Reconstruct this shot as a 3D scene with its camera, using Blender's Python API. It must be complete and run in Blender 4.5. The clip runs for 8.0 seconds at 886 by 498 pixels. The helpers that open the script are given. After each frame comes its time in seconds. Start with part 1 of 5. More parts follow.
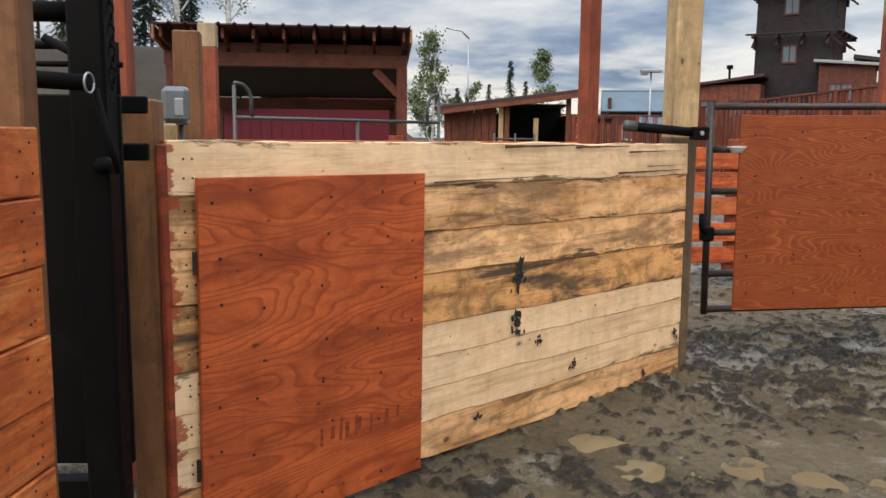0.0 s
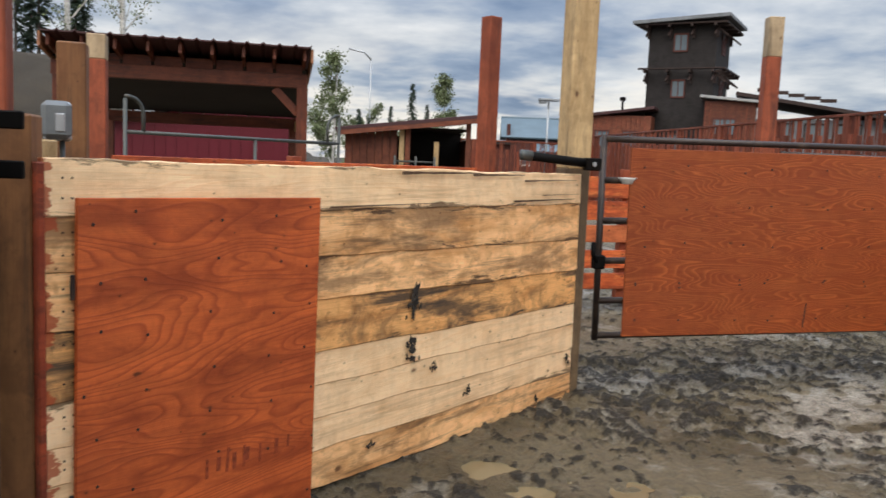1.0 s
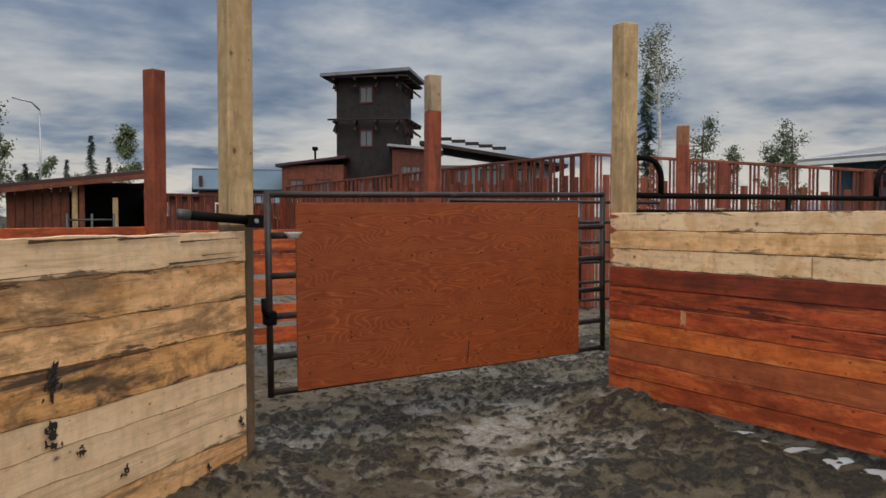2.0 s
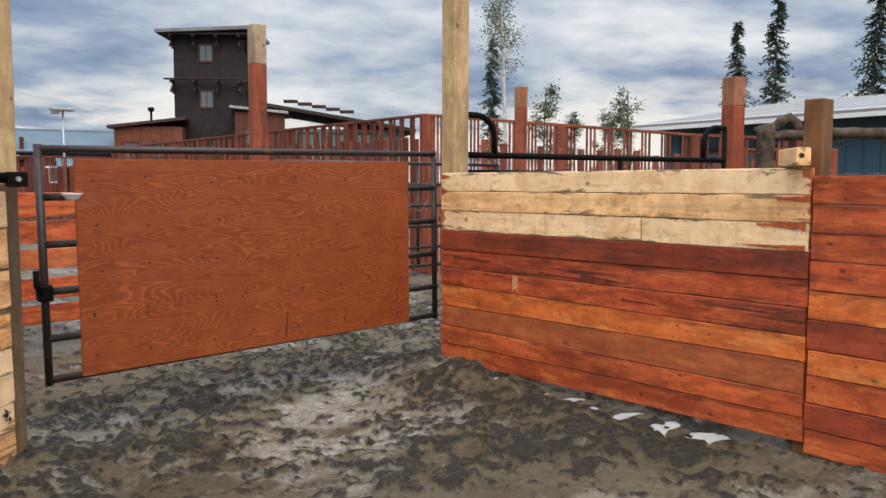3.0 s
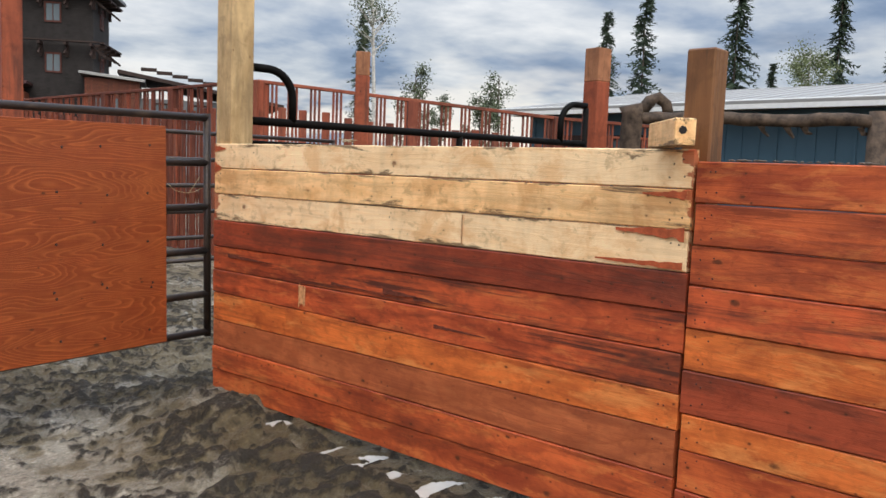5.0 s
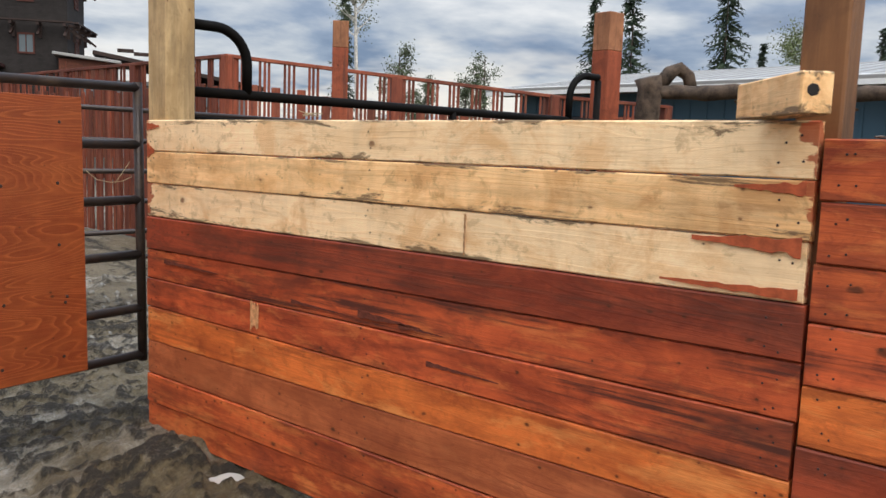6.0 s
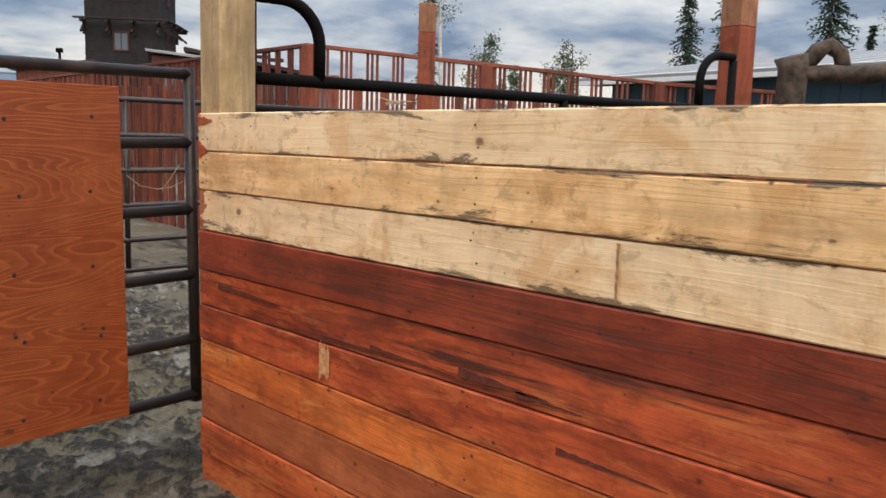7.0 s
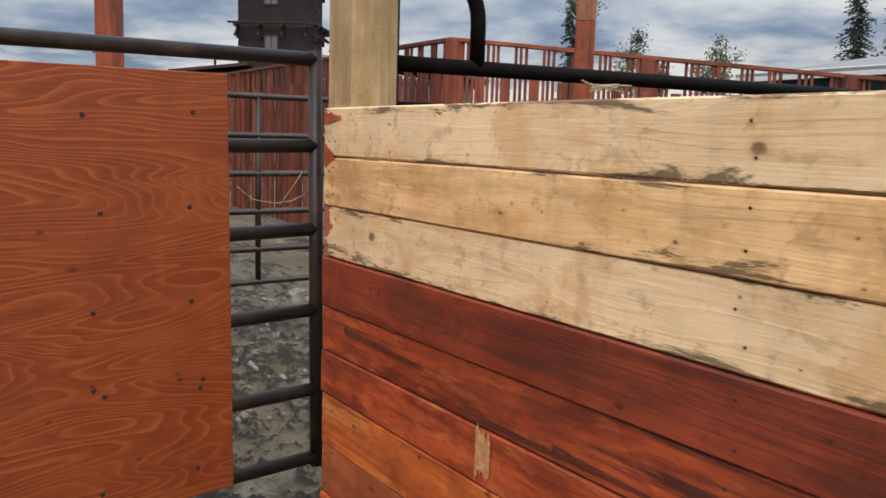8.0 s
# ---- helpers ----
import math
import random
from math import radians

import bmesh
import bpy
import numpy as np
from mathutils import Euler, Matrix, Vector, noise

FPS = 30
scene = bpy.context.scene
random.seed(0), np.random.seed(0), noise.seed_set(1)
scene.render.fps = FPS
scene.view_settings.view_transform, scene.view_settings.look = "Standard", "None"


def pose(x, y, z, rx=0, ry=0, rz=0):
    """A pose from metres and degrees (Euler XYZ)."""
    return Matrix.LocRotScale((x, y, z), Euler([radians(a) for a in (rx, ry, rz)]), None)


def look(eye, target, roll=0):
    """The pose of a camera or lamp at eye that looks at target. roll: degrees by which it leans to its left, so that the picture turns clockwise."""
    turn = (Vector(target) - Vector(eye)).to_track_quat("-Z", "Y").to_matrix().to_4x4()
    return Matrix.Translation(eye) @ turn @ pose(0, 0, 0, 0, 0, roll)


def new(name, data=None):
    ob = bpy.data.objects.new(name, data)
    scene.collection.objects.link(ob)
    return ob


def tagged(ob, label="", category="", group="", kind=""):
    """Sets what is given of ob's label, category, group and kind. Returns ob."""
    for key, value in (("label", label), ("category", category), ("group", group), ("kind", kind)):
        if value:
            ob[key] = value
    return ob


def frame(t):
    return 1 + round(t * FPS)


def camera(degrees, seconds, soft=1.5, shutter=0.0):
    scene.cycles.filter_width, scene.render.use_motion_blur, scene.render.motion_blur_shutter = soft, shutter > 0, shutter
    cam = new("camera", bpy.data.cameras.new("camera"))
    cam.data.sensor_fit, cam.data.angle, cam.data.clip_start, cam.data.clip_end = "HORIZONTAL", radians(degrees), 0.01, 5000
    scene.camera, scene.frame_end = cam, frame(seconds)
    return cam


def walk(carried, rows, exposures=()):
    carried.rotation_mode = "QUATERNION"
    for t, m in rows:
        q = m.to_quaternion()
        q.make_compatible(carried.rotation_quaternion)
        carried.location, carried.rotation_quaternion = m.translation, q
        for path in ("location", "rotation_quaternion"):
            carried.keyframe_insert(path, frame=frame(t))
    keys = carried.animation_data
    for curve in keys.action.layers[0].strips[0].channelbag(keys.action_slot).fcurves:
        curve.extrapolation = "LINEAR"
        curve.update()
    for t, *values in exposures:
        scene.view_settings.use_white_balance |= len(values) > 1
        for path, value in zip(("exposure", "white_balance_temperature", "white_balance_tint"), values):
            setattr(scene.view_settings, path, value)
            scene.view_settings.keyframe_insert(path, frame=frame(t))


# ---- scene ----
cam = camera(56.2, 8.0, soft=1.5, shutter=0.12)
PATH = [
    (0, (0.09, -0.144, 1.497), (0.164, 1.837, 1.228), 0.6),
    (0.5, (0.079, -0.134, 1.513), (0.104, 1.849, 1.249), 1.1),
    (1, (0.106, -0.125, 1.516), (0.42, 1.839, 1.304), 2.4),
    (1.5, (0.204, -0.152, 1.557), (0.946, 1.702, 1.442), 1.7),
    (2, (0.318, -0.177, 1.563), (1.296, 1.565, 1.483), 0.1),
    (2.2, (0.383, -0.158, 1.564), (1.414, 1.553, 1.469), -0.4),
    (3.3, (0.947, 0.198, 1.516), (2.265, 1.692, 1.339), 0.4),
    (3.5, (1.104, 0.24, 1.522), (2.433, 1.723, 1.338), 0.4),
    (4, (1.501, 0.412, 1.499), (2.895, 1.832, 1.294), 1.5),
    (4.5, (1.826, 0.584, 1.502), (3.251, 1.972, 1.292), 2.1),
    (5, (2.136, 0.885, 1.507), (3.622, 2.209, 1.309), 2.2),
    (5.2, (2.26, 0.994, 1.51), (3.782, 2.275, 1.301), 2.1),
    (6.3, (2.978, 1.765, 1.498), (4.474, 3.066, 1.234), 2.4),
    (6.5, (3.044, 1.89, 1.524), (4.522, 3.207, 1.239), 3.0),
    (7, (3.339, 2.166, 1.516), (4.709, 3.599, 1.254), 1.6),
    (7.5, (3.579, 2.398, 1.514), (4.822, 3.946, 1.27), 0.1),
    (8, (3.742, 2.84, 1.518), (4.86, 4.476, 1.247), 1.7),
]
EXPOSURES = [(0, 0.02), (0.5, 0.04), (1, 0.02), (1.5, -0.22), (2, -0.64), (2.6, -0.36), (3.3, 0.14), (5, 0.06), (7, -0.06), (8, -0.16)]
walk(cam, [(t, look(eye, target, roll)) for t, eye, target, roll in PATH], EXPOSURES)

# ---- light: a broken overcast sky and a soft, veiled sun ----
SUN_ELEVATION, SUN_AZIMUTH = radians(45), radians(208)  # azimuth clockwise from +y
world = bpy.data.worlds.new("sky")
scene.world = world
world.use_nodes = True


def wire(tree, kind, inputs=None, **props):
    """A node with its properties and inputs; an input that is a socket is linked."""
    node = tree.nodes.new(kind)
    for key, value in props.items():
        if key == "operation":
            node.operation = value
        elif key == "blend_type":
            node.blend_type = value
        elif key == "data_type":
            node.data_type = value
        elif key == "feature":
            node.feature = value
        elif key == "noise_dimensions":
            node.noise_dimensions = value
    for key, value in (inputs or {}).items():
        if isinstance(value, bpy.types.NodeSocket):
            tree.links.new(value, node.inputs[key])
        else:
            node.inputs[key].default_value = value
    return node


def maths(tree, operation, a, b=0.0, clamp=False):
    node = wire(tree, "ShaderNodeMath", {0: a, 1: b}, operation=operation)
    node.use_clamp = clamp
    return node.outputs[0]


def ramp(tree, factor, stops):
    node = tree.nodes.new("ShaderNodeValToRGB")
    tree.links.new(factor, node.inputs[0])
    e = node.color_ramp.elements
    while len(e) < len(stops):
        e.new(0.5)
    for el, (p, c) in zip(e, stops):
        el.position = p
        el.color = (c, c, c, 1) if isinstance(c, (int, float)) else (*c, 1)
    return node.outputs[0]


def blend(tree, factor, a, b, mode="MIX"):
    node = tree.nodes.new("ShaderNodeMixRGB")
    node.blend_type = mode
    for key, value in ((0, factor), (1, a), (2, b)):
        if isinstance(value, bpy.types.NodeSocket):
            tree.links.new(value, node.inputs[key])
        elif isinstance(value, (int, float)):
            node.inputs[key].default_value = value
        else:
            node.inputs[key].default_value = (*value, 1)
    return node.outputs[0]


def build_sky():
    t = world.node_tree
    t.nodes.clear()
    out = t.nodes.new("ShaderNodeOutputWorld")
    sky = t.nodes.new("ShaderNodeTexSky")
    sky.sky_type, sky.sun_disc = "NISHITA", False
    sky.sun_elevation, sky.sun_rotation = SUN_ELEVATION, SUN_AZIMUTH
    way = t.nodes.new("ShaderNodeTexCoord").outputs["Generated"]
    sep = wire(t, "ShaderNodeSeparateXYZ", {0: way})
    up = maths(t, "ADD", maths(t, "MAXIMUM", sep.outputs[2], 0.0), 0.16)
    flat = wire(t, "ShaderNodeCombineXYZ", {0: maths(t, "DIVIDE", sep.outputs[0], up), 1: maths(t, "DIVIDE", sep.outputs[1], up), 2: 0.0}).outputs[0]
    big = wire(t, "ShaderNodeTexNoise", {"Vector": flat, "Scale": 0.9, "Detail": 7.0, "Roughness": 0.52, "Distortion": 0.35}).outputs[0]
    fine = wire(t, "ShaderNodeTexNoise", {"Vector": flat, "Scale": 2.6, "Detail": 6.0, "Roughness": 0.55}).outputs[0]
    tone = maths(t, "ADD", maths(t, "MULTIPLY", big, 0.68), maths(t, "MULTIPLY", fine, 0.32))
    cloud = ramp(t, tone, [(0.39, (0.20, 0.28, 0.43)), (0.46, (0.34, 0.42, 0.56)), (0.53, (0.60, 0.65, 0.72)), (0.62, (0.93, 0.94, 0.95))])
    # bright, thin cloud low over the horizon
    low = ramp(t, sep.outputs[2], [(0.03, 1.0), (0.17, 0.0)])
    gap = ramp(t, wire(t, "ShaderNodeTexNoise", {"Vector": flat, "Scale": 0.55, "Detail": 5.0, "Roughness": 0.6}).outputs[0], [(0.45, 0.0), (0.52, 1.0)])
    cloud = blend(t, maths(t, "MULTIPLY", low, gap), cloud, (1.15, 1.08, 0.98))
    # an overcast sky is brightest overhead
    zenith = maths(t, "ADD", maths(t, "MULTIPLY", maths(t, "POWER", maths(t, "MAXIMUM", sep.outputs[2], 0.0), 2.2), 4.2), 0.92)
    cloud = blend(t, 1.0, cloud, wire(t, "ShaderNodeCombineXYZ", {0: zenith, 1: zenith, 2: zenith}).outputs[0], "MULTIPLY")
    a = wire(t, "ShaderNodeBackground", {"Color": sky.outputs[0], "Strength": 0.1})
    b = wire(t, "ShaderNodeBackground", {"Color": cloud, "Strength": 0.95})
    mix = wire(t, "ShaderNodeMixShader", {0: 0.9, 1: a.outputs[0], 2: b.outputs[0]})
    t.links.new(mix.outputs[0], out.inputs[0])


build_sky()
sun_data = bpy.data.lights.new("sun", "SUN")
sun_data.energy, sun_data.angle, sun_data.color = 2.3, radians(60), (1.0, 0.90, 0.76)
sun = new("sun", sun_data)
sun.matrix_world = look((0, 0, 30), (-30 * math.sin(SUN_AZIMUTH) * math.cos(SUN_ELEVATION), -30 * math.cos(SUN_AZIMUTH) * math.cos(SUN_ELEVATION), 30 - 30 * math.sin(SUN_ELEVATION)))


# ---- materials ----
def material(name, rough=0.6, metal=0.0, specular=0.4):
    m = bpy.data.materials.new(name)
    m.use_nodes = True
    t = m.node_tree
    p = t.nodes["Principled BSDF"]
    p.inputs["Roughness"].default_value, p.inputs["Metallic"].default_value = rough, metal
    p.inputs["Specular IOR Level"].default_value = specular
    return m, t, p


def object_coords(t, scale=(1, 1, 1), shift=True):
    """Object coordinates, moved by the object's own random number."""
    co = t.nodes.new("ShaderNodeTexCoord").outputs["Object"]
    if shift:
        r = t.nodes.new("ShaderNodeObjectInfo").outputs["Random"]
        off = wire(t, "ShaderNodeCombineXYZ", {0: maths(t, "MULTIPLY", r, 41.0), 1: maths(t, "MULTIPLY", r, 7.0), 2: maths(t, "MULTIPLY", r, 83.0)}).outputs[0]
        co = wire(t, "ShaderNodeVectorMath", {0: co, 1: off}, operation="ADD").outputs[0]
    return wire(t, "ShaderNodeVectorMath", {0: co, 1: scale}, operation="MULTIPLY").outputs[0], co


def bump(t, p, height, strength=0.3, distance=0.004):
    b = wire(t, "ShaderNodeBump", {"Height": height, "Strength": strength, "Distance": distance})
    t.links.new(b.outputs[0], p.inputs["Normal"])


def wood(name, early, late, rings=5.0, stretch=0.55, across=4.5, knots=0.35, knot_colour=(0.07, 0.022, 0.008), stain=0.0, stain_colour=(0.02, 0.018, 0.015), stain_scale=2.5,
         wear=0.0, wear_colour=(0.5, 0.3, 0.15), vary=0.25, rough=0.6, line=0.45, shade=(0.75, 1.2), ends=None, seams=0.0, streaks=0.5, bands=0.05, even=False, blot=0.4, blot_colour=None, seam_colour=None):
    """Sawn wood with its grain along the object's x axis: growth rings, fibres, knots, water marks, mildew and worn stain."""
    m, t, p = material(name, rough, 0.0, 0.35)

    def cloud(scale, detail, roughness, distortion=0.0):
        co, _ = object_coords(t, scale)
        return wire(t, "ShaderNodeTexNoise", {"Vector": co, "Scale": 1.0, "Detail": detail, "Roughness": roughness, "Distortion": distortion}).outputs[0]

    field = cloud((stretch, across, across), 2.0, 0.5, 0.25)
    wave = maths(t, "FRACT", maths(t, "MULTIPLY", field, rings * 4))
    ring = ramp(t, wave, [(0.0, 0.0), (0.55, 0.15), (0.88, 1.0), (1.0, 0.0)])
    fibre = cloud((6.0, 190.0, 190.0), 4.0, 0.65)
    faint = ramp(t, cloud((1.5, 6.0, 6.0), 3.0, 0.5), [(0.38, 0.25), (0.62, 1.0)])
    colour = blend(t, maths(t, "MULTIPLY", ring if even else maths(t, "MULTIPLY", ring, faint), line), early, late)
    colour = blend(t, maths(t, "MULTIPLY", ramp(t, fibre, [(0.36, 1.0), (0.58, 0.0)]), 0.22), colour, late)
    lo, hi = shade
    tint = cloud((2.0, 8.0, 8.0), 8.0, 0.66, 0.3)
    colour = blend(t, ramp(t, tint, [(0.34, min(1.0, 2.6 * (1 - lo))), (0.5, 0.0)]), colour, late)
    colour = blend(t, 1.0, colour, ramp(t, tint, [(0.34, 1 - 0.4 * (1 - lo)), (0.5, 1.0), (0.64, hi)]), "MULTIPLY")
    # upright water marks where the board lay on others
    colour = blend(t, 1.0, colour, ramp(t, cloud((8.0, 1.2, 1.2), 5.0, 0.7), [(0.38, 1 - 1.6 * bands), (0.5, 1.0), (0.62, 1 + bands)]), "MULTIPLY")
    r = t.nodes.new("ShaderNodeObjectInfo").outputs["Random"]
    tone = maths(t, "ADD", maths(t, "MULTIPLY", maths(t, "FRACT", maths(t, "MULTIPLY", r, 17.3)), vary * 2), 1.0 - vary)
    colour = blend(t, 1.0, colour, wire(t, "ShaderNodeCombineXYZ", {0: tone, 1: tone, 2: tone}).outputs[0], "MULTIPLY")
    if blot:
        # water stains and uneven stain uptake, in soft-edged patches
        q = cloud((4.5, 6.0, 6.0), 7.0, 0.66, 0.7)
        colour = blend(t, maths(t, "MULTIPLY", ramp(t, q, [(0.48, 0.0), (0.55, 0.55), (0.60, 1.0)]), blot), colour, blot_colour or tuple(0.72 * v for v in late))
        q = cloud((14.0, 17.0, 17.0), 7.0, 0.7, 0.5)
        colour = blend(t, maths(t, "MULTIPLY", ramp(t, q, [(0.55, 0.0), (0.63, 1.0)]), blot * 0.8), colour, tuple(0.5 * v for v in late))
    if wear:
        w = cloud((3.5, 13.0, 13.0), 8.0, 0.72, 0.3)
        colour = blend(t, maths(t, "MULTIPLY", ramp(t, w, [(0.52, 0.0), (0.58, 0.55), (0.66, 1.0)]), wear), colour, wear_colour)
    if streaks:
        k = maths(t, "MULTIPLY", ramp(t, cloud((0.9, 22.0, 22.0), 7.0, 0.68, 0.3), [(0.50, 0.0), (0.60, 1.0)]), ramp(t, cloud((1.1, 4.5, 4.5), 5.0, 0.62), [(0.46, 0.0), (0.56, 1.0)]))
        colour = blend(t, maths(t, "MULTIPLY", k, streaks), colour, stain_colour)
    if knots:
        for scale, share, size in (((3.2, 5.5, 5.5), knots, 1.0), ((9.0, 12.0, 12.0), knots * 0.6, 1.0)):
            v = t.nodes.new("ShaderNodeTexVoronoi")
            v.voronoi_dimensions = "2D"
            k_co, _ = object_coords(t, scale)
            axes = wire(t, "ShaderNodeSeparateXYZ", {0: k_co})
            t.links.new(wire(t, "ShaderNodeCombineXYZ", {0: axes.outputs[0], 1: axes.outputs[2], 2: 0.0}).outputs[0], v.inputs["Vector"])
            v.inputs["Scale"].default_value = 1.0
            cell = wire(t, "ShaderNodeSeparateColor", {0: v.outputs["Color"]})
            pick = maths(t, "LESS_THAN", cell.outputs[0], share)
            ragged = maths(t, "ADD", v.outputs["Distance"], maths(t, "MULTIPLY", maths(t, "SUBTRACT", cloud((26.0, 40.0, 40.0), 3.0, 0.6), 0.5), 0.11))
            spot = ramp(t, maths(t, "MULTIPLY", ragged, maths(t, "ADD", maths(t, "MULTIPLY", cell.outputs[1], 1.6), 0.8)), [(0.02, 1.0), (0.042, 0.75), (0.06, 0.2), (0.13, 0.0)])
            colour = blend(t, maths(t, "MULTIPLY", maths(t, "MULTIPLY", spot, pick), 0.85), colour, knot_colour)
    if stain:
        q = cloud((stain_scale * 0.9, stain_scale * 4.2, stain_scale * 4.2), 8.0, 0.7, 0.5)
        colour = blend(t, maths(t, "MULTIPLY", ramp(t, q, [(0.51, 0.0), (0.56, 0.5), (0.62, 1.0)]), stain), colour, stain_colour)
    if seams:
        # mildew and dirt that has crept in from the long edges
        g = wire(t, "ShaderNodeSeparateXYZ", {0: t.nodes.new("ShaderNodeTexCoord").outputs["Generated"]}).outputs[2]
        edge = maths(t, "MULTIPLY", maths(t, "ABSOLUTE", maths(t, "SUBTRACT", g, 0.5)), 2.0)
        reach = maths(t, "ADD", edge, maths(t, "MULTIPLY", maths(t, "SUBTRACT", cloud((2.2, 14.0, 14.0), 8.0, 0.72, 0.5), 0.5), 3.4))
        colour = blend(t, maths(t, "MULTIPLY", ramp(t, reach, [(0.85, 0.0), (1.0, 0.6), (1.2, 1.0)]), seams), colour, seam_colour or tuple(0.7 * v for v in stain_colour))
    if ends:
        half, end_colour, *one_end = ends
        x = wire(t, "ShaderNodeSeparateXYZ", {0: t.nodes.new("ShaderNodeTexCoord").outputs["Object"]}).outputs[0]
        n = cloud((7.0, 16.0, 16.0), 5.0, 0.6)
        reach = maths(t, "ADD", maths(t, "MULTIPLY", x, -1.0) if one_end else maths(t, "ABSOLUTE", x), maths(t, "MULTIPLY", maths(t, "SUBTRACT", n, 0.5), 0.28))
        colour = blend(t, ramp(t, maths(t, "SUBTRACT", reach, half - 0.012), [(0.0, 0.0), (0.008, 0.85)]), colour, end_colour)
    t.links.new(colour, p.inputs["Base Color"])
    bump(t, p, maths(t, "ADD", fibre, maths(t, "MULTIPLY", ring, 0.4)), 0.4, 0.002)
    return m


RED_END = (0.36, 0.06, 0.018)
M_PALE = wood("pale_board", (0.97, 0.71, 0.42), (0.88, 0.55, 0.26), knots=0.3, stain=0.14, stain_colour=(0.42, 0.21, 0.08), stain_scale=1.3, vary=0.03, shade=(0.84, 1.08), knot_colour=(0.15, 0.06, 0.025), ends=(1.46, RED_END), seams=0.85, seam_colour=(0.13, 0.08, 0.042), line=0.35, streaks=0.25, bands=0.05, blot=0.58, blot_colour=(0.74, 0.40, 0.16))
M_PALE_WARM = wood("warm_pale_board", (0.94, 0.60, 0.29), (0.79, 0.42, 0.15), knots=0.6, stain=0.28, stain_colour=(0.28, 0.14, 0.055), stain_scale=1.6, vary=0.03, shade=(0.78, 1.1), knot_colour=(0.13, 0.05, 0.02), ends=(1.46, RED_END), seams=0.85, seam_colour=(0.13, 0.08, 0.042), line=0.4, streaks=0.3, bands=0.07, blot=0.6, blot_colour=(0.66, 0.32, 0.11))
M_SLAB = wood("weathered_slab", (0.95, 0.56, 0.26), (0.76, 0.36, 0.12), rings=3.5, across=6, knots=0.3, stain=0.62, stain_colour=(0.10, 0.055, 0.028), stain_scale=1.5, vary=0.06, shade=(0.66, 1.15), line=0.45, seams=0.9, streaks=0.7, blot=0.5, blot_colour=(0.46, 0.22, 0.07), ends=(1.672, RED_END, "left"))
M_SLAB_DARK = wood("mildewed_slab", (0.84, 0.44, 0.16), (0.56, 0.24, 0.07), rings=3.5, across=6, knots=0.25, stain=0.85, stain_colour=(0.05, 0.04, 0.03), stain_scale=1.8, vary=0.05, shade=(0.55, 1.15), line=0.5, seams=0.95, streaks=0.9, blot=0.7, blot_colour=(0.22, 0.12, 0.05), ends=(1.672, RED_END, "left"))
M_SLAB_PALE = wood("fresh_slab", (0.98, 0.70, 0.41), (0.88, 0.52, 0.24), rings=3.0, across=6, knots=0.3, stain=0.16, stain_scale=1.5, stain_colour=(0.34, 0.19, 0.085), vary=0.03, shade=(0.85, 1.07), line=0.3, seams=0.8, seam_colour=(0.11, 0.065, 0.032), knot_colour=(0.12, 0.055, 0.025), streaks=0.35, blot=0.22, blot_colour=(0.62, 0.33, 0.13), ends=(1.672, RED_END, "left"))
M_POST_PALE = wood("pale_post", (0.54, 0.375, 0.19), (0.38, 0.24, 0.105), knots=0.35, stain=0.4, stain_colour=(0.16, 0.11, 0.06), vary=0.04, streaks=0.5)
M_POST_DARK = wood("dark_post", (0.15, 0.10, 0.055), (0.09, 0.055, 0.03), knots=0.3, stain=0.6, stain_colour=(0.04, 0.03, 0.02), vary=0.04)
M_RED = wood("red_stained_board", (0.60, 0.125, 0.034), (0.31, 0.045, 0.015), knots=0.62, stain=0.5, stain_colour=(0.13, 0.024, 0.012), stain_scale=1.6, wear=0.7, wear_colour=(0.72, 0.22, 0.06), vary=0.10, seams=0.5, shade=(0.7, 1.2))
M_RED_DARK = wood("dark_red_board", (0.365, 0.066, 0.025), (0.20, 0.030, 0.012), knots=0.3, stain=0.45, stain_colour=(0.07, 0.026, 0.016), vary=0.06, seams=0.4, wear=0.25, wear_colour=(0.42, 0.085, 0.03))
M_ORANGE = wood("orange_stained_board", (0.70, 0.175, 0.037), (0.44, 0.082, 0.018), knots=0.5, stain=0.35, stain_colour=(0.24, 0.045, 0.014), wear=0.7, wear_colour=(0.82, 0.31, 0.085), vary=0.07, seams=0.45, shade=(0.7, 1.18))
M_BROWN = wood("brown_red_board", (0.53, 0.145, 0.050), (0.34, 0.078, 0.025), knots=0.5, stain=0.45, stain_colour=(0.24, 0.052, 0.02), vary=0.06, seams=0.4, wear=0.35, wear_colour=(0.52, 0.18, 0.07))
M_STREAK = wood("streaked_red_board", (0.57, 0.105, 0.031), (0.27, 0.041, 0.015), knots=0.5, stain=0.6, stain_colour=(0.075, 0.022, 0.014), stain_scale=1.1, wear=0.65, wear_colour=(0.68, 0.19, 0.055), vary=0.04, seams=0.4, streaks=0.95, shade=(0.65, 1.2))
M_PLY = wood("stained_plywood", early=(0.57, 0.122, 0.030), late=(0.28, 0.047, 0.013), even=True, rings=8.0, stretch=0.8, across=3.4, knots=0.22, stain=0.25, stain_colour=(0.19, 0.032, 0.012), stain_scale=0.8, vary=0.03, line=0.8, shade=(0.72, 1.2), rough=0.55, wear=0.25, wear_colour=(0.50, 0.125, 0.03), bands=0.05, streaks=0.2, blot=0.25)
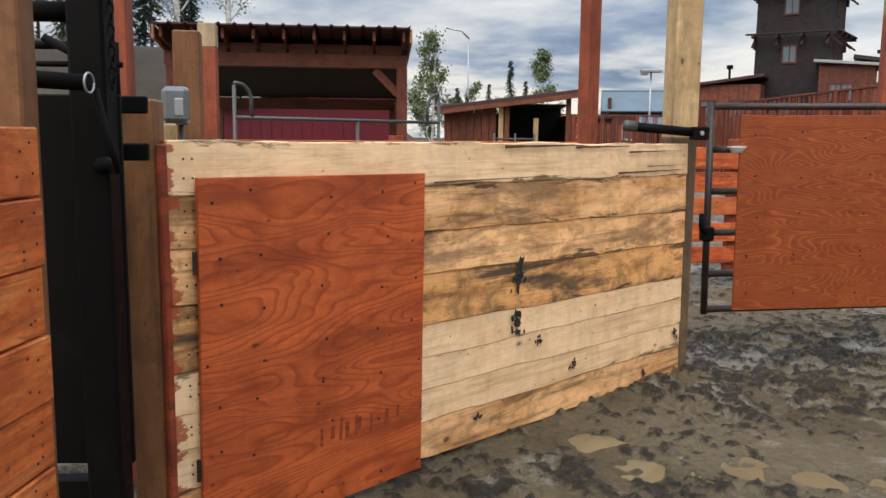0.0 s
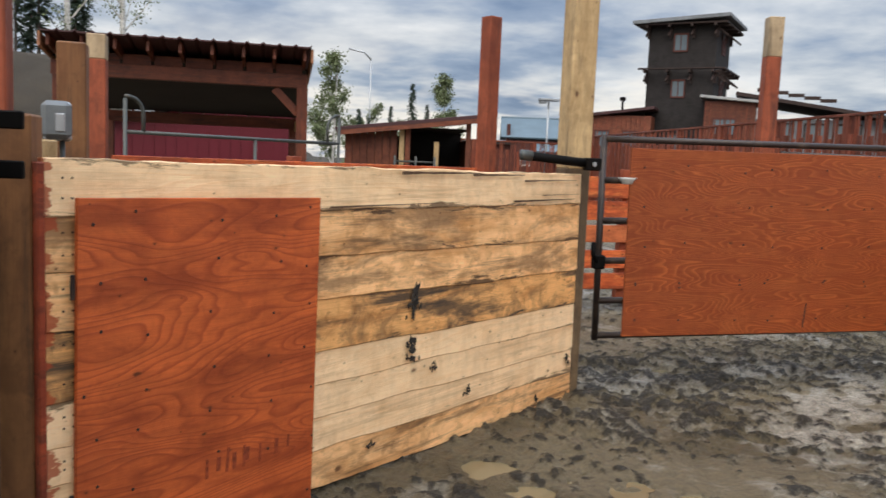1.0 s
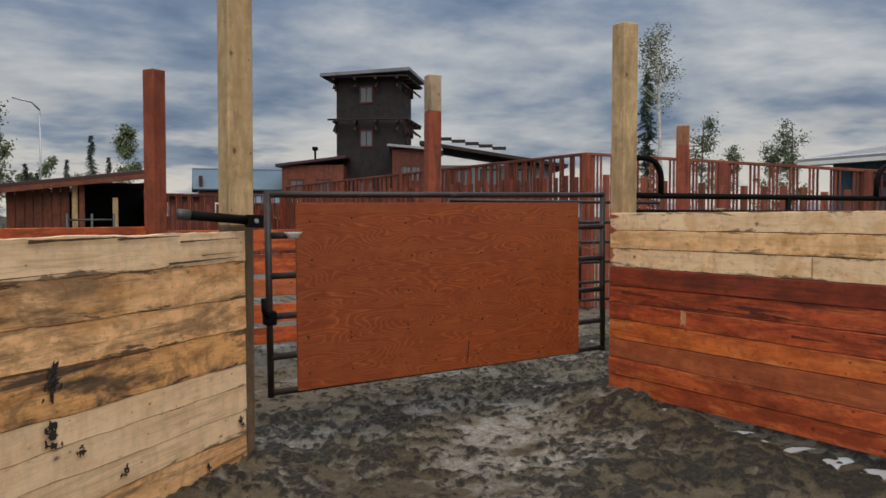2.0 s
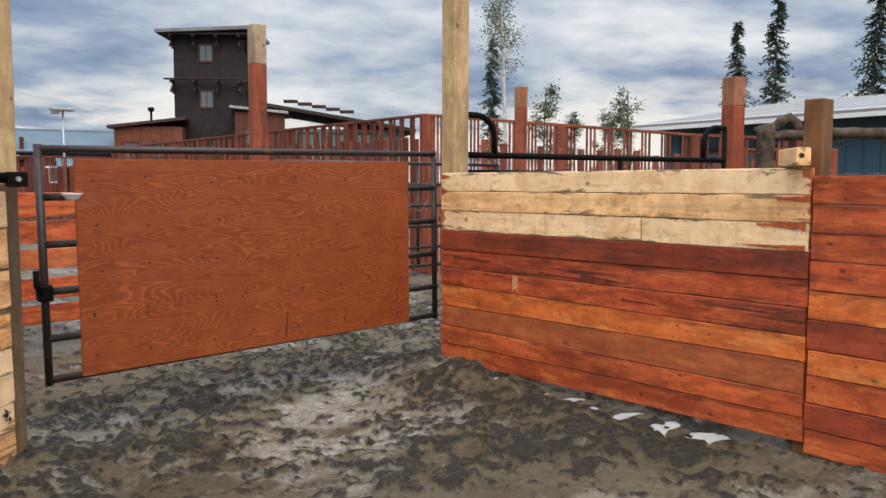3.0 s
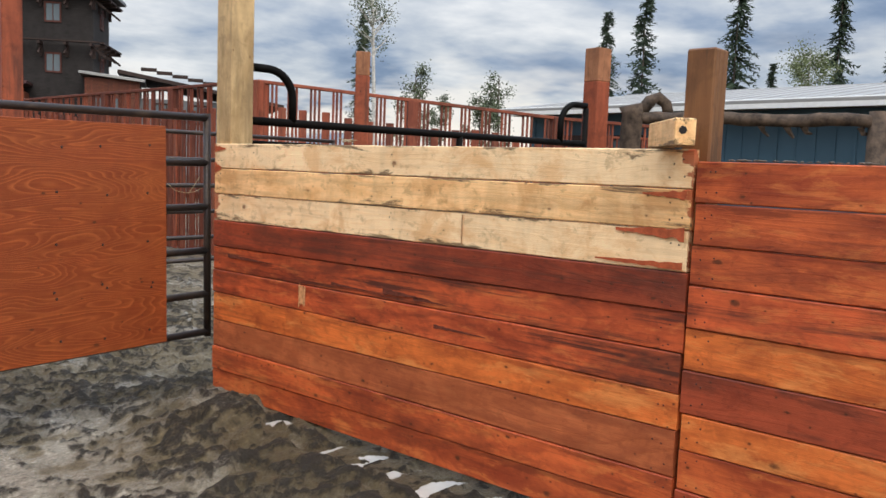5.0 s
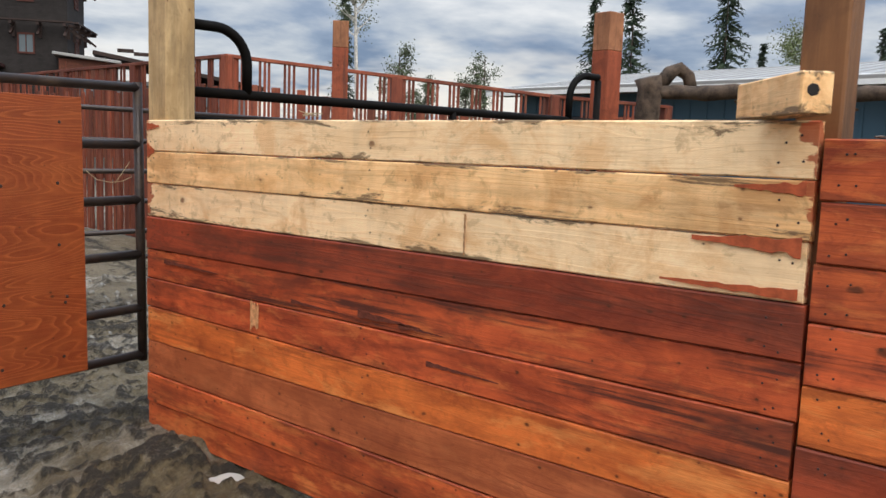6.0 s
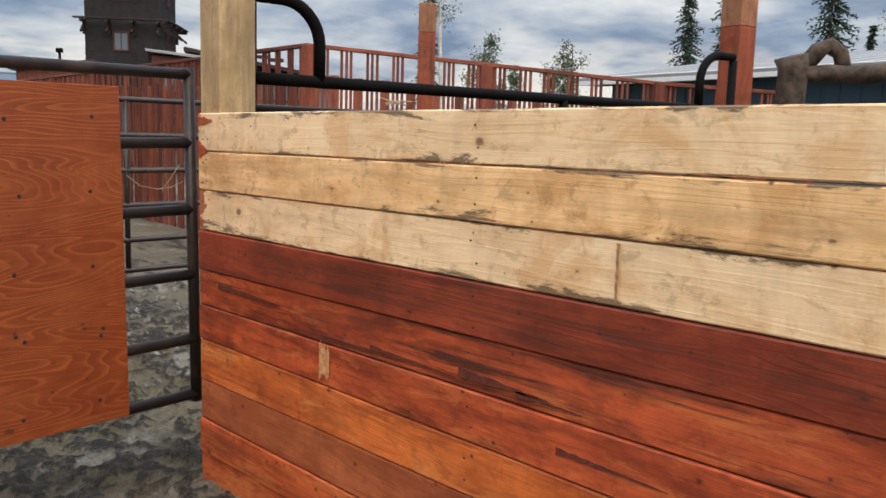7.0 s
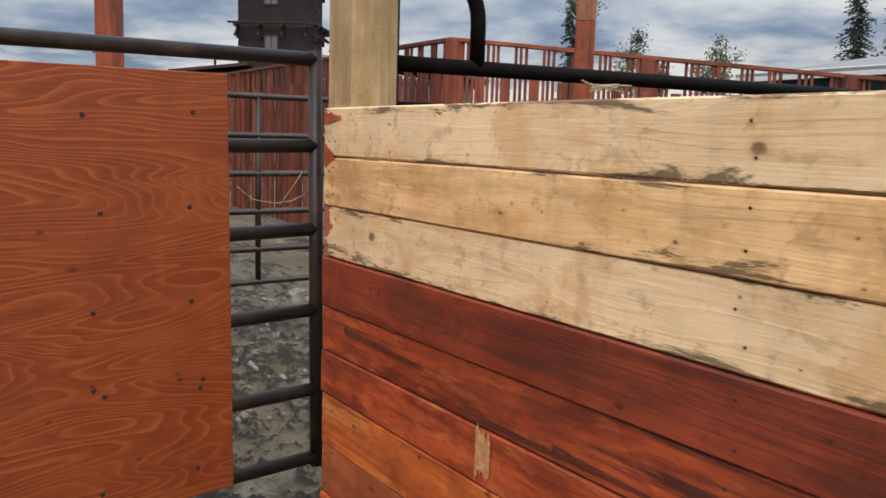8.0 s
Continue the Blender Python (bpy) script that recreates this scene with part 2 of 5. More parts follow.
M_PLY_BRIGHT = wood("orange_stained_plywood", early=(0.19, 0.037, 0.0085), late=(0.38, 0.100, 0.025), even=True, rings=11.0, stretch=0.75, across=4.2, knots=0.3, vary=0.03, stain=0.15, stain_colour=(0.19, 0.036, 0.011), stain_scale=0.8, line=0.8, shade=(0.75, 1.18), rough=0.55, wear=0.3, wear_colour=(0.16, 0.027, 0.008), bands=0.04, streaks=0.25, blot=0.3, blot_colour=(0.19, 0.034, 0.009))
M_POST_RED = wood("red_post", (0.28, 0.066, 0.027), (0.18, 0.036, 0.014), knots=0.2, vary=0.12)
M_POST_FADED = wood("faded_post", (0.34, 0.145, 0.068), (0.22, 0.085, 0.038), knots=0.3, vary=0.05)
M_CAP = wood("bare_post_top", (0.42, 0.31, 0.19), (0.30, 0.21, 0.12), knots=0.3, vary=0.05)
M_POST_BROWN = wood("brown_post", (0.215, 0.096, 0.036), (0.125, 0.048, 0.018), knots=0.15, vary=0.1, rings=3.0)
M_SLAT = wood("stained_slat", (0.21, 0.05, 0.024), (0.115, 0.027, 0.014), knots=0.0, vary=0.45, wear=0.5, wear_colour=(0.36, 0.14, 0.075))
M_SHED = wood("shed_timber", (0.145, 0.038, 0.017), (0.086, 0.02, 0.009), knots=0.0, vary=0.1)
M_FAR_WOOD = wood("far_red_wood", (0.19, 0.058, 0.028), (0.11, 0.03, 0.016), knots=0.0, vary=0.3, rings=2.0)


def metal_paint(name, colour, rough=0.4, rust=0.15, metal=0.3):
    m, t, p = material(name, rough, metal, 0.1 if max(colour) < 0.01 else 0.5)
    co, _ = object_coords(t, (9, 9, 9))
    n = wire(t, "ShaderNodeTexNoise", {"Vector": co, "Scale": 1.0, "Detail": 6.0, "Roughness": 0.65}).outputs[0]
    c = blend(t, maths(t, "MULTIPLY", ramp(t, n, [(0.52, 0.0), (0.7, 1.0)]), rust), colour, (0.22, 0.15, 0.10))
    t.links.new(c, p.inputs["Base Color"])
    t.links.new(ramp(t, n, [(0.3, rough - 0.1), (0.7, rough + 0.2)]), p.inputs["Roughness"])
    bump(t, p, n, 0.12, 0.002)
    return m


M_PIPE = metal_paint("brown_painted_pipe", (0.035, 0.025, 0.022), 0.38, 0.25)
M_BLACK = metal_paint("black_painted_steel", (0.0035, 0.003, 0.0027), 0.6, 0.02, 0.0)
M_GREY_PIPE = metal_paint("grey_green_pipe", (0.07, 0.075, 0.07), 0.45, 0.3)
M_STEEL = metal_paint("galvanised_steel", (0.42, 0.43, 0.44), 0.42, 0.1, 0.8)


def plain(name, colour, rough=0.7, scale=4.0, amount=0.25, metal=0.0, relief=0.2):
    """A surface of one colour with two scales of mottling."""
    m, t, p = material(name, rough, metal, 0.35)
    co, _ = object_coords(t, (scale,) * 3)
    n = wire(t, "ShaderNodeTexNoise", {"Vector": co, "Scale": 1.0, "Detail": 8.0, "Roughness": 0.65}).outputs[0]
    c = blend(t, 1.0, colour, ramp(t, n, [(0.3, 1 - amount), (0.7, 1 + amount)]), "MULTIPLY")
    t.links.new(c, p.inputs["Base Color"])
    bump(t, p, n, relief, 0.01)
    return m


M_SHINGLE = plain("dark_shingles", (0.026, 0.022, 0.021), 0.85, 1.5, 0.4)
M_TRIM_DARK = plain("dark_timber_trim", (0.035, 0.02, 0.016), 0.7, 2.0)
M_TRIM_RED = plain("red_brown_trim", (0.09, 0.028, 0.02), 0.7, 2.0)
M_BLUE_WALL = plain("blue_steel_siding", (0.045, 0.095, 0.135), 0.5, 0.6, 0.12)
M_WHITE_ROOF = plain("pale_steel_roofing", (0.33, 0.325, 0.315), 0.5, 0.5, 0.12)
M_BLUE_ROOF = plain("blue_grey_roofing", (0.105, 0.15, 0.18), 0.5, 0.5, 0.15)
M_ROOF_DARK = plain("dark_red_roofing", (0.06, 0.024, 0.024), 0.5, 1.0, 0.2)
M_RED_WALL = plain("crimson_steel_siding", (0.115, 0.007, 0.016), 0.55, 0.6, 0.12)
M_GREY_WALL = plain("grey_siding", (0.18, 0.19, 0.20), 0.7, 0.6)
# near-black paint standing for shade under the shed roofs and in the drilled hole
M_DARK = plain("painted_interior_shade", (0.02, 0.017, 0.016), 0.9, 1.0)
M_BARK = plain("bark", (0.10, 0.08, 0.065), 0.9, 9.0, 0.5, relief=0.8)
M_LOG = plain("weathered_log", (0.075, 0.052, 0.037), 0.85, 11.0, 0.8, relief=0.8)
M_BIRCH = plain("birch_bark", (0.52, 0.50, 0.46), 0.8, 6.0, 0.5)
M_NEEDLES = plain("spruce_needles", (0.035, 0.055, 0.032), 0.8, 1.2, 0.45)
M_LEAVES = plain("birch_leaves", (0.15, 0.18, 0.085), 0.7, 1.2, 0.4)
M_LEAVES_DARK = plain("aspen_leaves", (0.10, 0.125, 0.07), 0.7, 1.2, 0.4)
M_STONE = plain("gravel_stone", (0.19, 0.175, 0.15), 0.75, 14.0, 0.5)
M_HILL = plain("brown_hillside", (0.075, 0.06, 0.04), 0.95, 0.25, 0.4)
M_CLEAR = plain("cloudy_plastic", (0.15, 0.16, 0.165), 0.15, 20.0, 0.1)
M_WHITE = plain("white_plastic", (0.75, 0.75, 0.73), 0.5, 10.0, 0.08)
M_RUBBER = plain("black_rubber", (0.014, 0.014, 0.014), 0.65, 12.0, 0.2)
M_STENCIL = plain("faded_stencil_ink", (0.25, 0.048, 0.017), 0.7, 60.0, 0.5)
M_DRY_MUD = plain("dried_mud", (0.03, 0.025, 0.02), 0.9, 25.0, 0.4)
M_TWINE = plain("straw_twine", (0.36, 0.28, 0.17), 0.8, 30.0, 0.2)


def glass_pane():
    m, t, p = material("window_glass", 0.06, 0.0, 0.7)
    p.inputs["Base Color"].default_value = (0.11, 0.14, 0.16, 1)
    return m


M_GLASS = glass_pane()


def mud():
    """Wet mud: brown silt, slick film where it has been smeared flat with its pale sheen put into the colour, dark
    turned-up clods where hooves churned it.
    """
    m, t, p = material("wet_mud", 0.5, 0.0, 0.5)
    co = t.nodes.new("ShaderNodeTexCoord").outputs["Object"]

    def cloud(scale, detail, roughness, distortion=0.0):
        return wire(t, "ShaderNodeTexNoise", {"Vector": co, "Scale": scale, "Detail": detail, "Roughness": roughness, "Distortion": distortion}).outputs[0]

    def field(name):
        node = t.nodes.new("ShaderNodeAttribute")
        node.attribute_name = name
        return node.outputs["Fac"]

    big, mid, fine = cloud(0.9, 5.0, 0.6, 0.4), cloud(19.0, 10.0, 0.76), cloud(60.0, 6.0, 0.74)
    ragged = maths(t, "MULTIPLY", maths(t, "SUBTRACT", mid, 0.5), 2.6)
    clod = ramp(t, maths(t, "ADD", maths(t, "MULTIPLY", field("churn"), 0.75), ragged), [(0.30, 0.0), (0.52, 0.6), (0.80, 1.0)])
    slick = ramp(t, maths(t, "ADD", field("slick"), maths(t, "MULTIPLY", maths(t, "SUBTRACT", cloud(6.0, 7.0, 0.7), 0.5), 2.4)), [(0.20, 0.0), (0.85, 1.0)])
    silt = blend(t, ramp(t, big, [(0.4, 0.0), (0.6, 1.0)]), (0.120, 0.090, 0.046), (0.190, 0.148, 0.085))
    # the film's pale base colour carries painted sky sheen besides the low roughness
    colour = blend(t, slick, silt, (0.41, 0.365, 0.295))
    colour = blend(t, 1.0, colour, ramp(t, mid, [(0.36, 1.25), (0.5, 1.0), (0.62, 0.7)]), "MULTIPLY")
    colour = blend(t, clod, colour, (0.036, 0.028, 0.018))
    colour = blend(t, 1.0, colour, ramp(t, fine, [(0.3, 0.6), (0.7, 1.45)]), "MULTIPLY")
    # dead grass on the bank behind the sheds
    far = ramp(t, maths(t, "MULTIPLY", wire(t, "ShaderNodeSeparateXYZ", {0: co}).outputs[1], 0.01), [(0.24, 0.0), (0.29, 1.0)])
    colour = blend(t, far, colour, blend(t, big, (0.028, 0.021, 0.013), (0.062, 0.046, 0.028)))
    t.links.new(colour, p.inputs["Base Color"])
    shine = maths(t, "SUBTRACT", 0.50, maths(t, "MULTIPLY", slick, 0.30))
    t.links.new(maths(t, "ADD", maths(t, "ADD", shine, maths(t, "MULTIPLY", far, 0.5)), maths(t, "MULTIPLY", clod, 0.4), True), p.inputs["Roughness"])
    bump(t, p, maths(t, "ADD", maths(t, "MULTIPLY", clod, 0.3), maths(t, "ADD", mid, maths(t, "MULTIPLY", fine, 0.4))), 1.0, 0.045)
    return m


M_MUD = mud()


def water():
    m, t, p = material("muddy_water", 0.04, 0.0, 0.6)
    co = t.nodes.new("ShaderNodeTexCoord").outputs["Object"]
    n = wire(t, "ShaderNodeTexNoise", {"Vector": co, "Scale": 3.0, "Detail": 3.0}).outputs[0]
    t.links.new(blend(t, n, (0.145, 0.11, 0.055), (0.22, 0.175, 0.10)), p.inputs["Base Color"])
    bump(t, p, n, 0.04, 0.01)
    return m


M_WATER = water()
# white reflection put into the water's base colour
M_WATER_SHEEN = plain("sheen_painted_water", (0.50, 0.48, 0.44), 0.12, 5.0, 0.12, relief=0.05)


# ---- mesh helpers ----
def link_mesh(name, me, mat, parent=None, label=""):
    if mat and not me.materials:
        me.materials.append(mat)
    ob = new(name, me)
    if parent:
        ob.parent = parent
    if label:
        ob["label"] = label
    return ob


def part(name, bm, mat, parent=None, label="", smooth=False):
    me = bpy.data.meshes.new(name)
    bm.to_mesh(me)
    bm.free()
    if smooth:
        me.polygons.foreach_set("use_smooth", [True] * len(me.polygons))
    return link_mesh(name, me, mat, parent, label)


def thing(name, m, label, category, group="", kind=""):
    ob = new(name)
    ob.matrix_basis = m
    return tagged(ob, label, category, group, kind)


def box(lx, ly, lz, bevel=0.004, at=(0, 0, 0), turn=None):
    """A box centred on at, with its edges eased."""
    bm = bmesh.new()
    bmesh.ops.create_cube(bm, size=1)
    bmesh.ops.scale(bm, vec=(lx, ly, lz), verts=bm.verts)
    if bevel:
        bmesh.ops.bevel(bm, geom=bm.edges[:], offset=bevel, segments=1, affect="EDGES")
    if turn is not None:
        bmesh.ops.transform(bm, matrix=turn, verts=bm.verts)
    bmesh.ops.translate(bm, vec=at, verts=bm.verts)
    return bm


def join_boxes(rows, bevel=0.0):
    """Several boxes (size, centre) in one bmesh."""
    out = bmesh.new()
    for size, at in rows:
        b = box(*size, bevel, at)
        me = bpy.data.meshes.new("tmp")
        b.to_mesh(me)
        b.free()
        out.from_mesh(me)
        bpy.data.meshes.remove(me)
    return out


def tube(points, radius, seg=12, taper=None, rough=0.0, seed=0):
    """A round bar along points; taper: radius factor at the end; rough: uneven bark."""
    rng = random.Random(seed)
    pts = [Vector(p) for p in points]
    bm = bmesh.new()
    rings = []
    ref = None
    for i, p in enumerate(pts):
        d = (pts[min(i + 1, len(pts) - 1)] - pts[max(i - 1, 0)]).normalized()
        if ref is None:
            ref = Vector((0, 0, 1)) if abs(d.z) < 0.9 else Vector((1, 0, 0))
        u = d.cross(ref).normalized()
        v = u.cross(d).normalized()
        ref = v
        r = radius * (1 + ((taper or 1) - 1) * i / (len(pts) - 1))
        rings.append([bm.verts.new(p + (u * math.cos(a) + v * math.sin(a)) * r * (1 + rng.uniform(-rough, rough)))
                      for a in [2 * math.pi * k / seg for k in range(seg)]])
    for a, b in zip(rings, rings[1:]):
        for k in range(seg):
            bm.faces.new((a[k], a[(k + 1) % seg], b[(k + 1) % seg], b[k]))
    bm.faces.new(rings[0])
    bm.faces.new(list(reversed(rings[-1])))
    bmesh.ops.recalc_face_normals(bm, faces=bm.faces)
    return bm


def facing(a, b, z=0.0):
    """Pose at a with local x towards b (both in plan), z up."""
    return pose(a[0], a[1], z, 0, 0, math.degrees(math.atan2(b[1] - a[1], b[0] - a[0])))


def wavy_board(length, height, thick, top=0.006, bottom=0.006, seed=0, cut=(0.0, 0.0, 0.0, 0.0), seg=44):
    """A rough-sawn board with uneven long edges; cut: extra height at left bottom, left top, right bottom, right top."""
    bm = bmesh.new()
    cols = []
    for i in range(seg + 1):
        f = i / seg
        x = (f - 0.5) * length
        lo = -height / 2 + cut[0] * (1 - f) + cut[2] * f + bottom * (noise.noise((x * 2.3, seed * 7.7, 0)) + 0.5 * noise.noise((x * 9, seed * 3.1, 5)))
        hi = height / 2 + cut[1] * (1 - f) + cut[3] * f + top * (noise.noise((x * 2.3, seed * 5.3, 9)) + 0.5 * noise.noise((x * 9, seed * 1.7, 2)))
        y = thick / 2
        e = 0.004
        cols.append([bm.verts.new(c) for c in ((x, -y, lo + e), (x, -y, hi - e), (x, -y + e, hi), (x, y, hi), (x, y, lo), (x, -y + e, lo))])
    for a, b in zip(cols, cols[1:]):
        for k in range(6):
            bm.faces.new((a[k], a[(k + 1) % 6], b[(k + 1) % 6], b[k]))
    bm.faces.new(cols[0])
    bm.faces.new(list(reversed(cols[-1])))
    bmesh.ops.recalc_face_normals(bm, faces=bm.faces)
    return bm


def dots(rows, radius, depth=0.004, seg=7):
    """Small round heads on a board's face; rows: (x, y, z) with the face towards -y."""
    bm = bmesh.new()
    for x, y, z in rows:
        ring = [bm.verts.new((x + radius * math.cos(a), y - depth, z + radius * math.sin(a))) for a in [2 * math.pi * k / seg for k in range(seg)]]
        base = [bm.verts.new((v.co.x + 0.3 * (v.co.x - x), y, v.co.z + 0.3 * (v.co.z - z))) for v in ring]
        bm.faces.new(ring)
        for k in range(seg):
            bm.faces.new((ring[k], ring[(k + 1) % seg], base[(k + 1) % seg], base[k]))
    bmesh.ops.recalc_face_normals(bm, faces=bm.faces)
    return bm


# ---- ground ----
def value_noise(x, y, seed):
    xi, yi = np.floor(x).astype(np.int64), np.floor(y).astype(np.int64)
    fx, fy = x - xi, y - yi
    fx, fy = fx * fx * (3 - 2 * fx), fy * fy * (3 - 2 * fy)

    def cell(a, b):
        h = (a * 374761393 + b * 668265263 + seed * 1442695) & 0xFFFFFFFF
        h = ((h ^ (h >> 13)) * 1274126177) & 0xFFFFFFFF
        return ((h ^ (h >> 16)) & 0xFFFF) / 65535.0

    return (cell(xi, yi) * (1 - fx) + cell(xi + 1, yi) * fx) * (1 - fy) + (cell(xi, yi + 1) * (1 - fx) + cell(xi + 1, yi + 1) * fx) * fy


def fractal(x, y, scale, octaves, seed):
    total, amp, norm = 0, 1.0, 0.0
    for o in range(octaves):
        total = total + amp * value_noise(x * scale * 2 ** o + 13.7 * o, y * scale * 2 ** o + 7.1 * o, seed + o)
        norm += amp
        amp *= 0.5
    return total / norm


def smooth(a, b, v):
    f = np.clip((v - a) / (b - a), 0, 1)
    return f * f * (3 - 2 * f)


# pools: x, y, radius
POOLS = [(0.96, 3.50, 0.13), (1.10, 3.18, 0.13), (1.40, 3.34, 0.11), (1.37, 3.10, 0.10), (1.57, 3.20, 0.13), (1.78, 3.06, 0.10), (2.05, 3.0, 0.08),
         (4.77, 3.80, 0.12), (4.77, 3.58, 0.14), (4.77, 3.35, 0.13), (4.77, 3.12, 0.14), (4.77, 2.84, 0.16), (4.77, 2.64, 0.11), (4.77, 4.36, 0.07),
         (3.30, 3.90, 0.06), (3.36, 3.50, 0.06), (3.45, 3.24, 0.08), (2.76, 5.74, 0.09), (2.17, 5.47, 0.07), (2.66, 3.86, 0.07), (3.42, 4.02, 0.05)]
# trodden places and smeared ones: x, y, reach, amount
CHURNED = [(4.45, 4.55, 0.55, 0.9), (4.15, 3.75, 0.55, 0.5), (1.95, 4.72, 0.42, 0.8), (2.9, 5.1, 0.55, 0.45), (2.35, 4.1, 0.6, 0.4), (4.4, 2.4, 0.5, 0.4), (3.5, 5.9, 0.5, 0.5), (4.5, 6.2, 0.6, 0.4), (2.3, 5.9, 0.5, 0.4), (5.7, 7.6, 1.7, 0.7)]
SMEARED = [(3.62, 4.84, 0.42, 0.9), (3.95, 5.35, 0.45, 0.7), (3.42, 4.05, 0.38, 0.7), (2.75, 4.3, 0.5, 0.5), (3.2, 5.6, 0.5, 0.6), (2.2, 5.5, 0.5, 0.55), (2.2, 3.3, 0.5, 0.3)]


def spread(x, y, spots):
    return sum(a * np.exp(-((x - px) ** 2 + (y - py) ** 2) / (r * r)) for px, py, r, a in spots)


def base_height(x, y):
    """The lie of the pen's floor: lower in the gateway, banked against the walls."""
    d = np.hypot(x - 3.1, y - 5.1)
    pen = 0.125 * smooth(0.8, 2.3, d) * (1 - smooth(5.0, 5.9, y))
    mound = 0.10 * np.exp(-(((x - 4.72) / 0.42) ** 2 + ((y - 4.75) / 0.5) ** 2)) + 0.05 * np.exp(-(((x - 1.75) / 0.3) ** 2 + ((y - 4.6) / 0.3) ** 2))
    return pen + mound


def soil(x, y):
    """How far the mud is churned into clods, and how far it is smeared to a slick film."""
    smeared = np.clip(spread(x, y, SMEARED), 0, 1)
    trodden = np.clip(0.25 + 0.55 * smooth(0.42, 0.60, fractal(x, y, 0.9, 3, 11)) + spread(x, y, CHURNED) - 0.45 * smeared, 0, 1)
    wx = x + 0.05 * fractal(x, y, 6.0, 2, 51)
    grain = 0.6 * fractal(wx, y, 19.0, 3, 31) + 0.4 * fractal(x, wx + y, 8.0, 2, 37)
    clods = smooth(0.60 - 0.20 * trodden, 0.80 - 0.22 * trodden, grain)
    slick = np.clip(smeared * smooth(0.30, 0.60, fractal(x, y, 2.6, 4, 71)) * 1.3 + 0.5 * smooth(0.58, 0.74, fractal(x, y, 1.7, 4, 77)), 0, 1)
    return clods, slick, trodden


def ground_height(x, y):
    near = np.exp(-((np.maximum(np.hypot(x - 3, y - 4) - 7, 0)) / 5) ** 2)
    h = base_height(x, y)
    clods, slick, trodden = soil(x, y)
    h = h + near * 0.05 * (fractal(x, y, 1.1, 3, 3) - 0.5)
    hollows = np.abs(fractal(x, y, 4.5, 3, 21) - 0.5) * 2
    h = h + near * (0.15 + 0.85 * trodden) * 0.085 * (0.25 - hollows)
    h = h + near * 0.034 * (clods - 0.15) * (0.4 + 0.6 * trodden)
    h = h + near * 0.022 * (0.3 + trodden) * (fractal(x, y, 17.0, 2, 61) - 0.5)
    for px, py, r in POOLS:
        d = np.hypot(x - px, y - py) / r
        f = np.exp(-d ** 2)
        level = base_height(x, y) - 0.030
        h = h * (1 - 0.5 * f) + base_height(x, y) * 0.5 * f - 0.058 * f + 0.050 * f * (fractal(x, y, 12.0, 3, 41) - 0.5) * 3
        h = np.where((d > 1.15) & (d < 2.2), np.maximum(h, level + 0.012), h)
    # the land rises to a bank beyond the sheds
    h = h + 5.2 * smooth(26, 42, y + 0.5 * np.maximum(0, -x)) * (1 - smooth(-8, 2, x))
    return h


def build_ground():
    def axis(lo, hi, step):
        mid = list(np.arange(lo, hi, step))
        a, d = [], step
        v = hi
        while v < 900:
            d *= 1.035 if v < 10 else 1.12
            v += d
            a.append(v)
        b, d = [], step
        v = lo
        while v > -900:
            d *= 1.035 if v > -2 else 1.12
            v -= d
            b.append(v)
        return np.array(b[::-1] + mid + a)

    xs, ys = axis(0.3, 5.4, 0.0155), axis(1.8, 6.8, 0.0155)
    gx, gy = np.meshgrid(xs, ys)
    gz = ground_height(gx, gy)
    nx, ny = len(xs), len(ys)
    me = bpy.data.meshes.new("ground")
    me.vertices.add(nx * ny)
    me.vertices.foreach_set("co", np.stack([gx, gy, gz], -1).astype(np.float32).ravel())
    i = np.arange((ny - 1) * (nx - 1))
    a = (i // (nx - 1)) * nx + i % (nx - 1)
    quads = np.stack([a, a + 1, a + nx + 1, a + nx], -1).ravel()
    n = len(a)
    me.loops.add(n * 4)
    me.loops.foreach_set("vertex_index", quads.astype(np.int32))
    me.polygons.add(n)
    me.polygons.foreach_set("loop_start", (np.arange(n) * 4).astype(np.int32))
    me.polygons.foreach_set("use_smooth", np.ones(n, bool))
    me.update(calc_edges=True)
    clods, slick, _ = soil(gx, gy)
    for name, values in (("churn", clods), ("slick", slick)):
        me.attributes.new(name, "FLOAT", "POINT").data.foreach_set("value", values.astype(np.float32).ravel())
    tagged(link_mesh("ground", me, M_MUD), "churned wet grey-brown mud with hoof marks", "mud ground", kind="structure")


build_ground()


def build_pools():
    for k, (px, py, r) in enumerate(POOLS):
        z = float(base_height(np.array(px), np.array(py))) - 0.030 + 0.0011 * (k % 4)
        bm = bmesh.new()
        bm.faces.new([bm.verts.new((1.55 * r * math.cos(a), 1.55 * r * math.sin(a), 0)) for a in [2 * math.pi * k / 28 for k in range(28)]])
        # pools at the fence foot get the painted pale reflection
        pale = px > 4.4
        ob = part("puddle", bm, M_WATER_SHEEN if pale else M_WATER)
        ob.matrix_basis = pose(px, py, z)
        tagged(ob, "puddle along the foot of the fence, pale reflection painted in" if pale else "shallow muddy puddle lying in trodden mud", "puddle", "puddles in the pen", "structure")


build_pools()


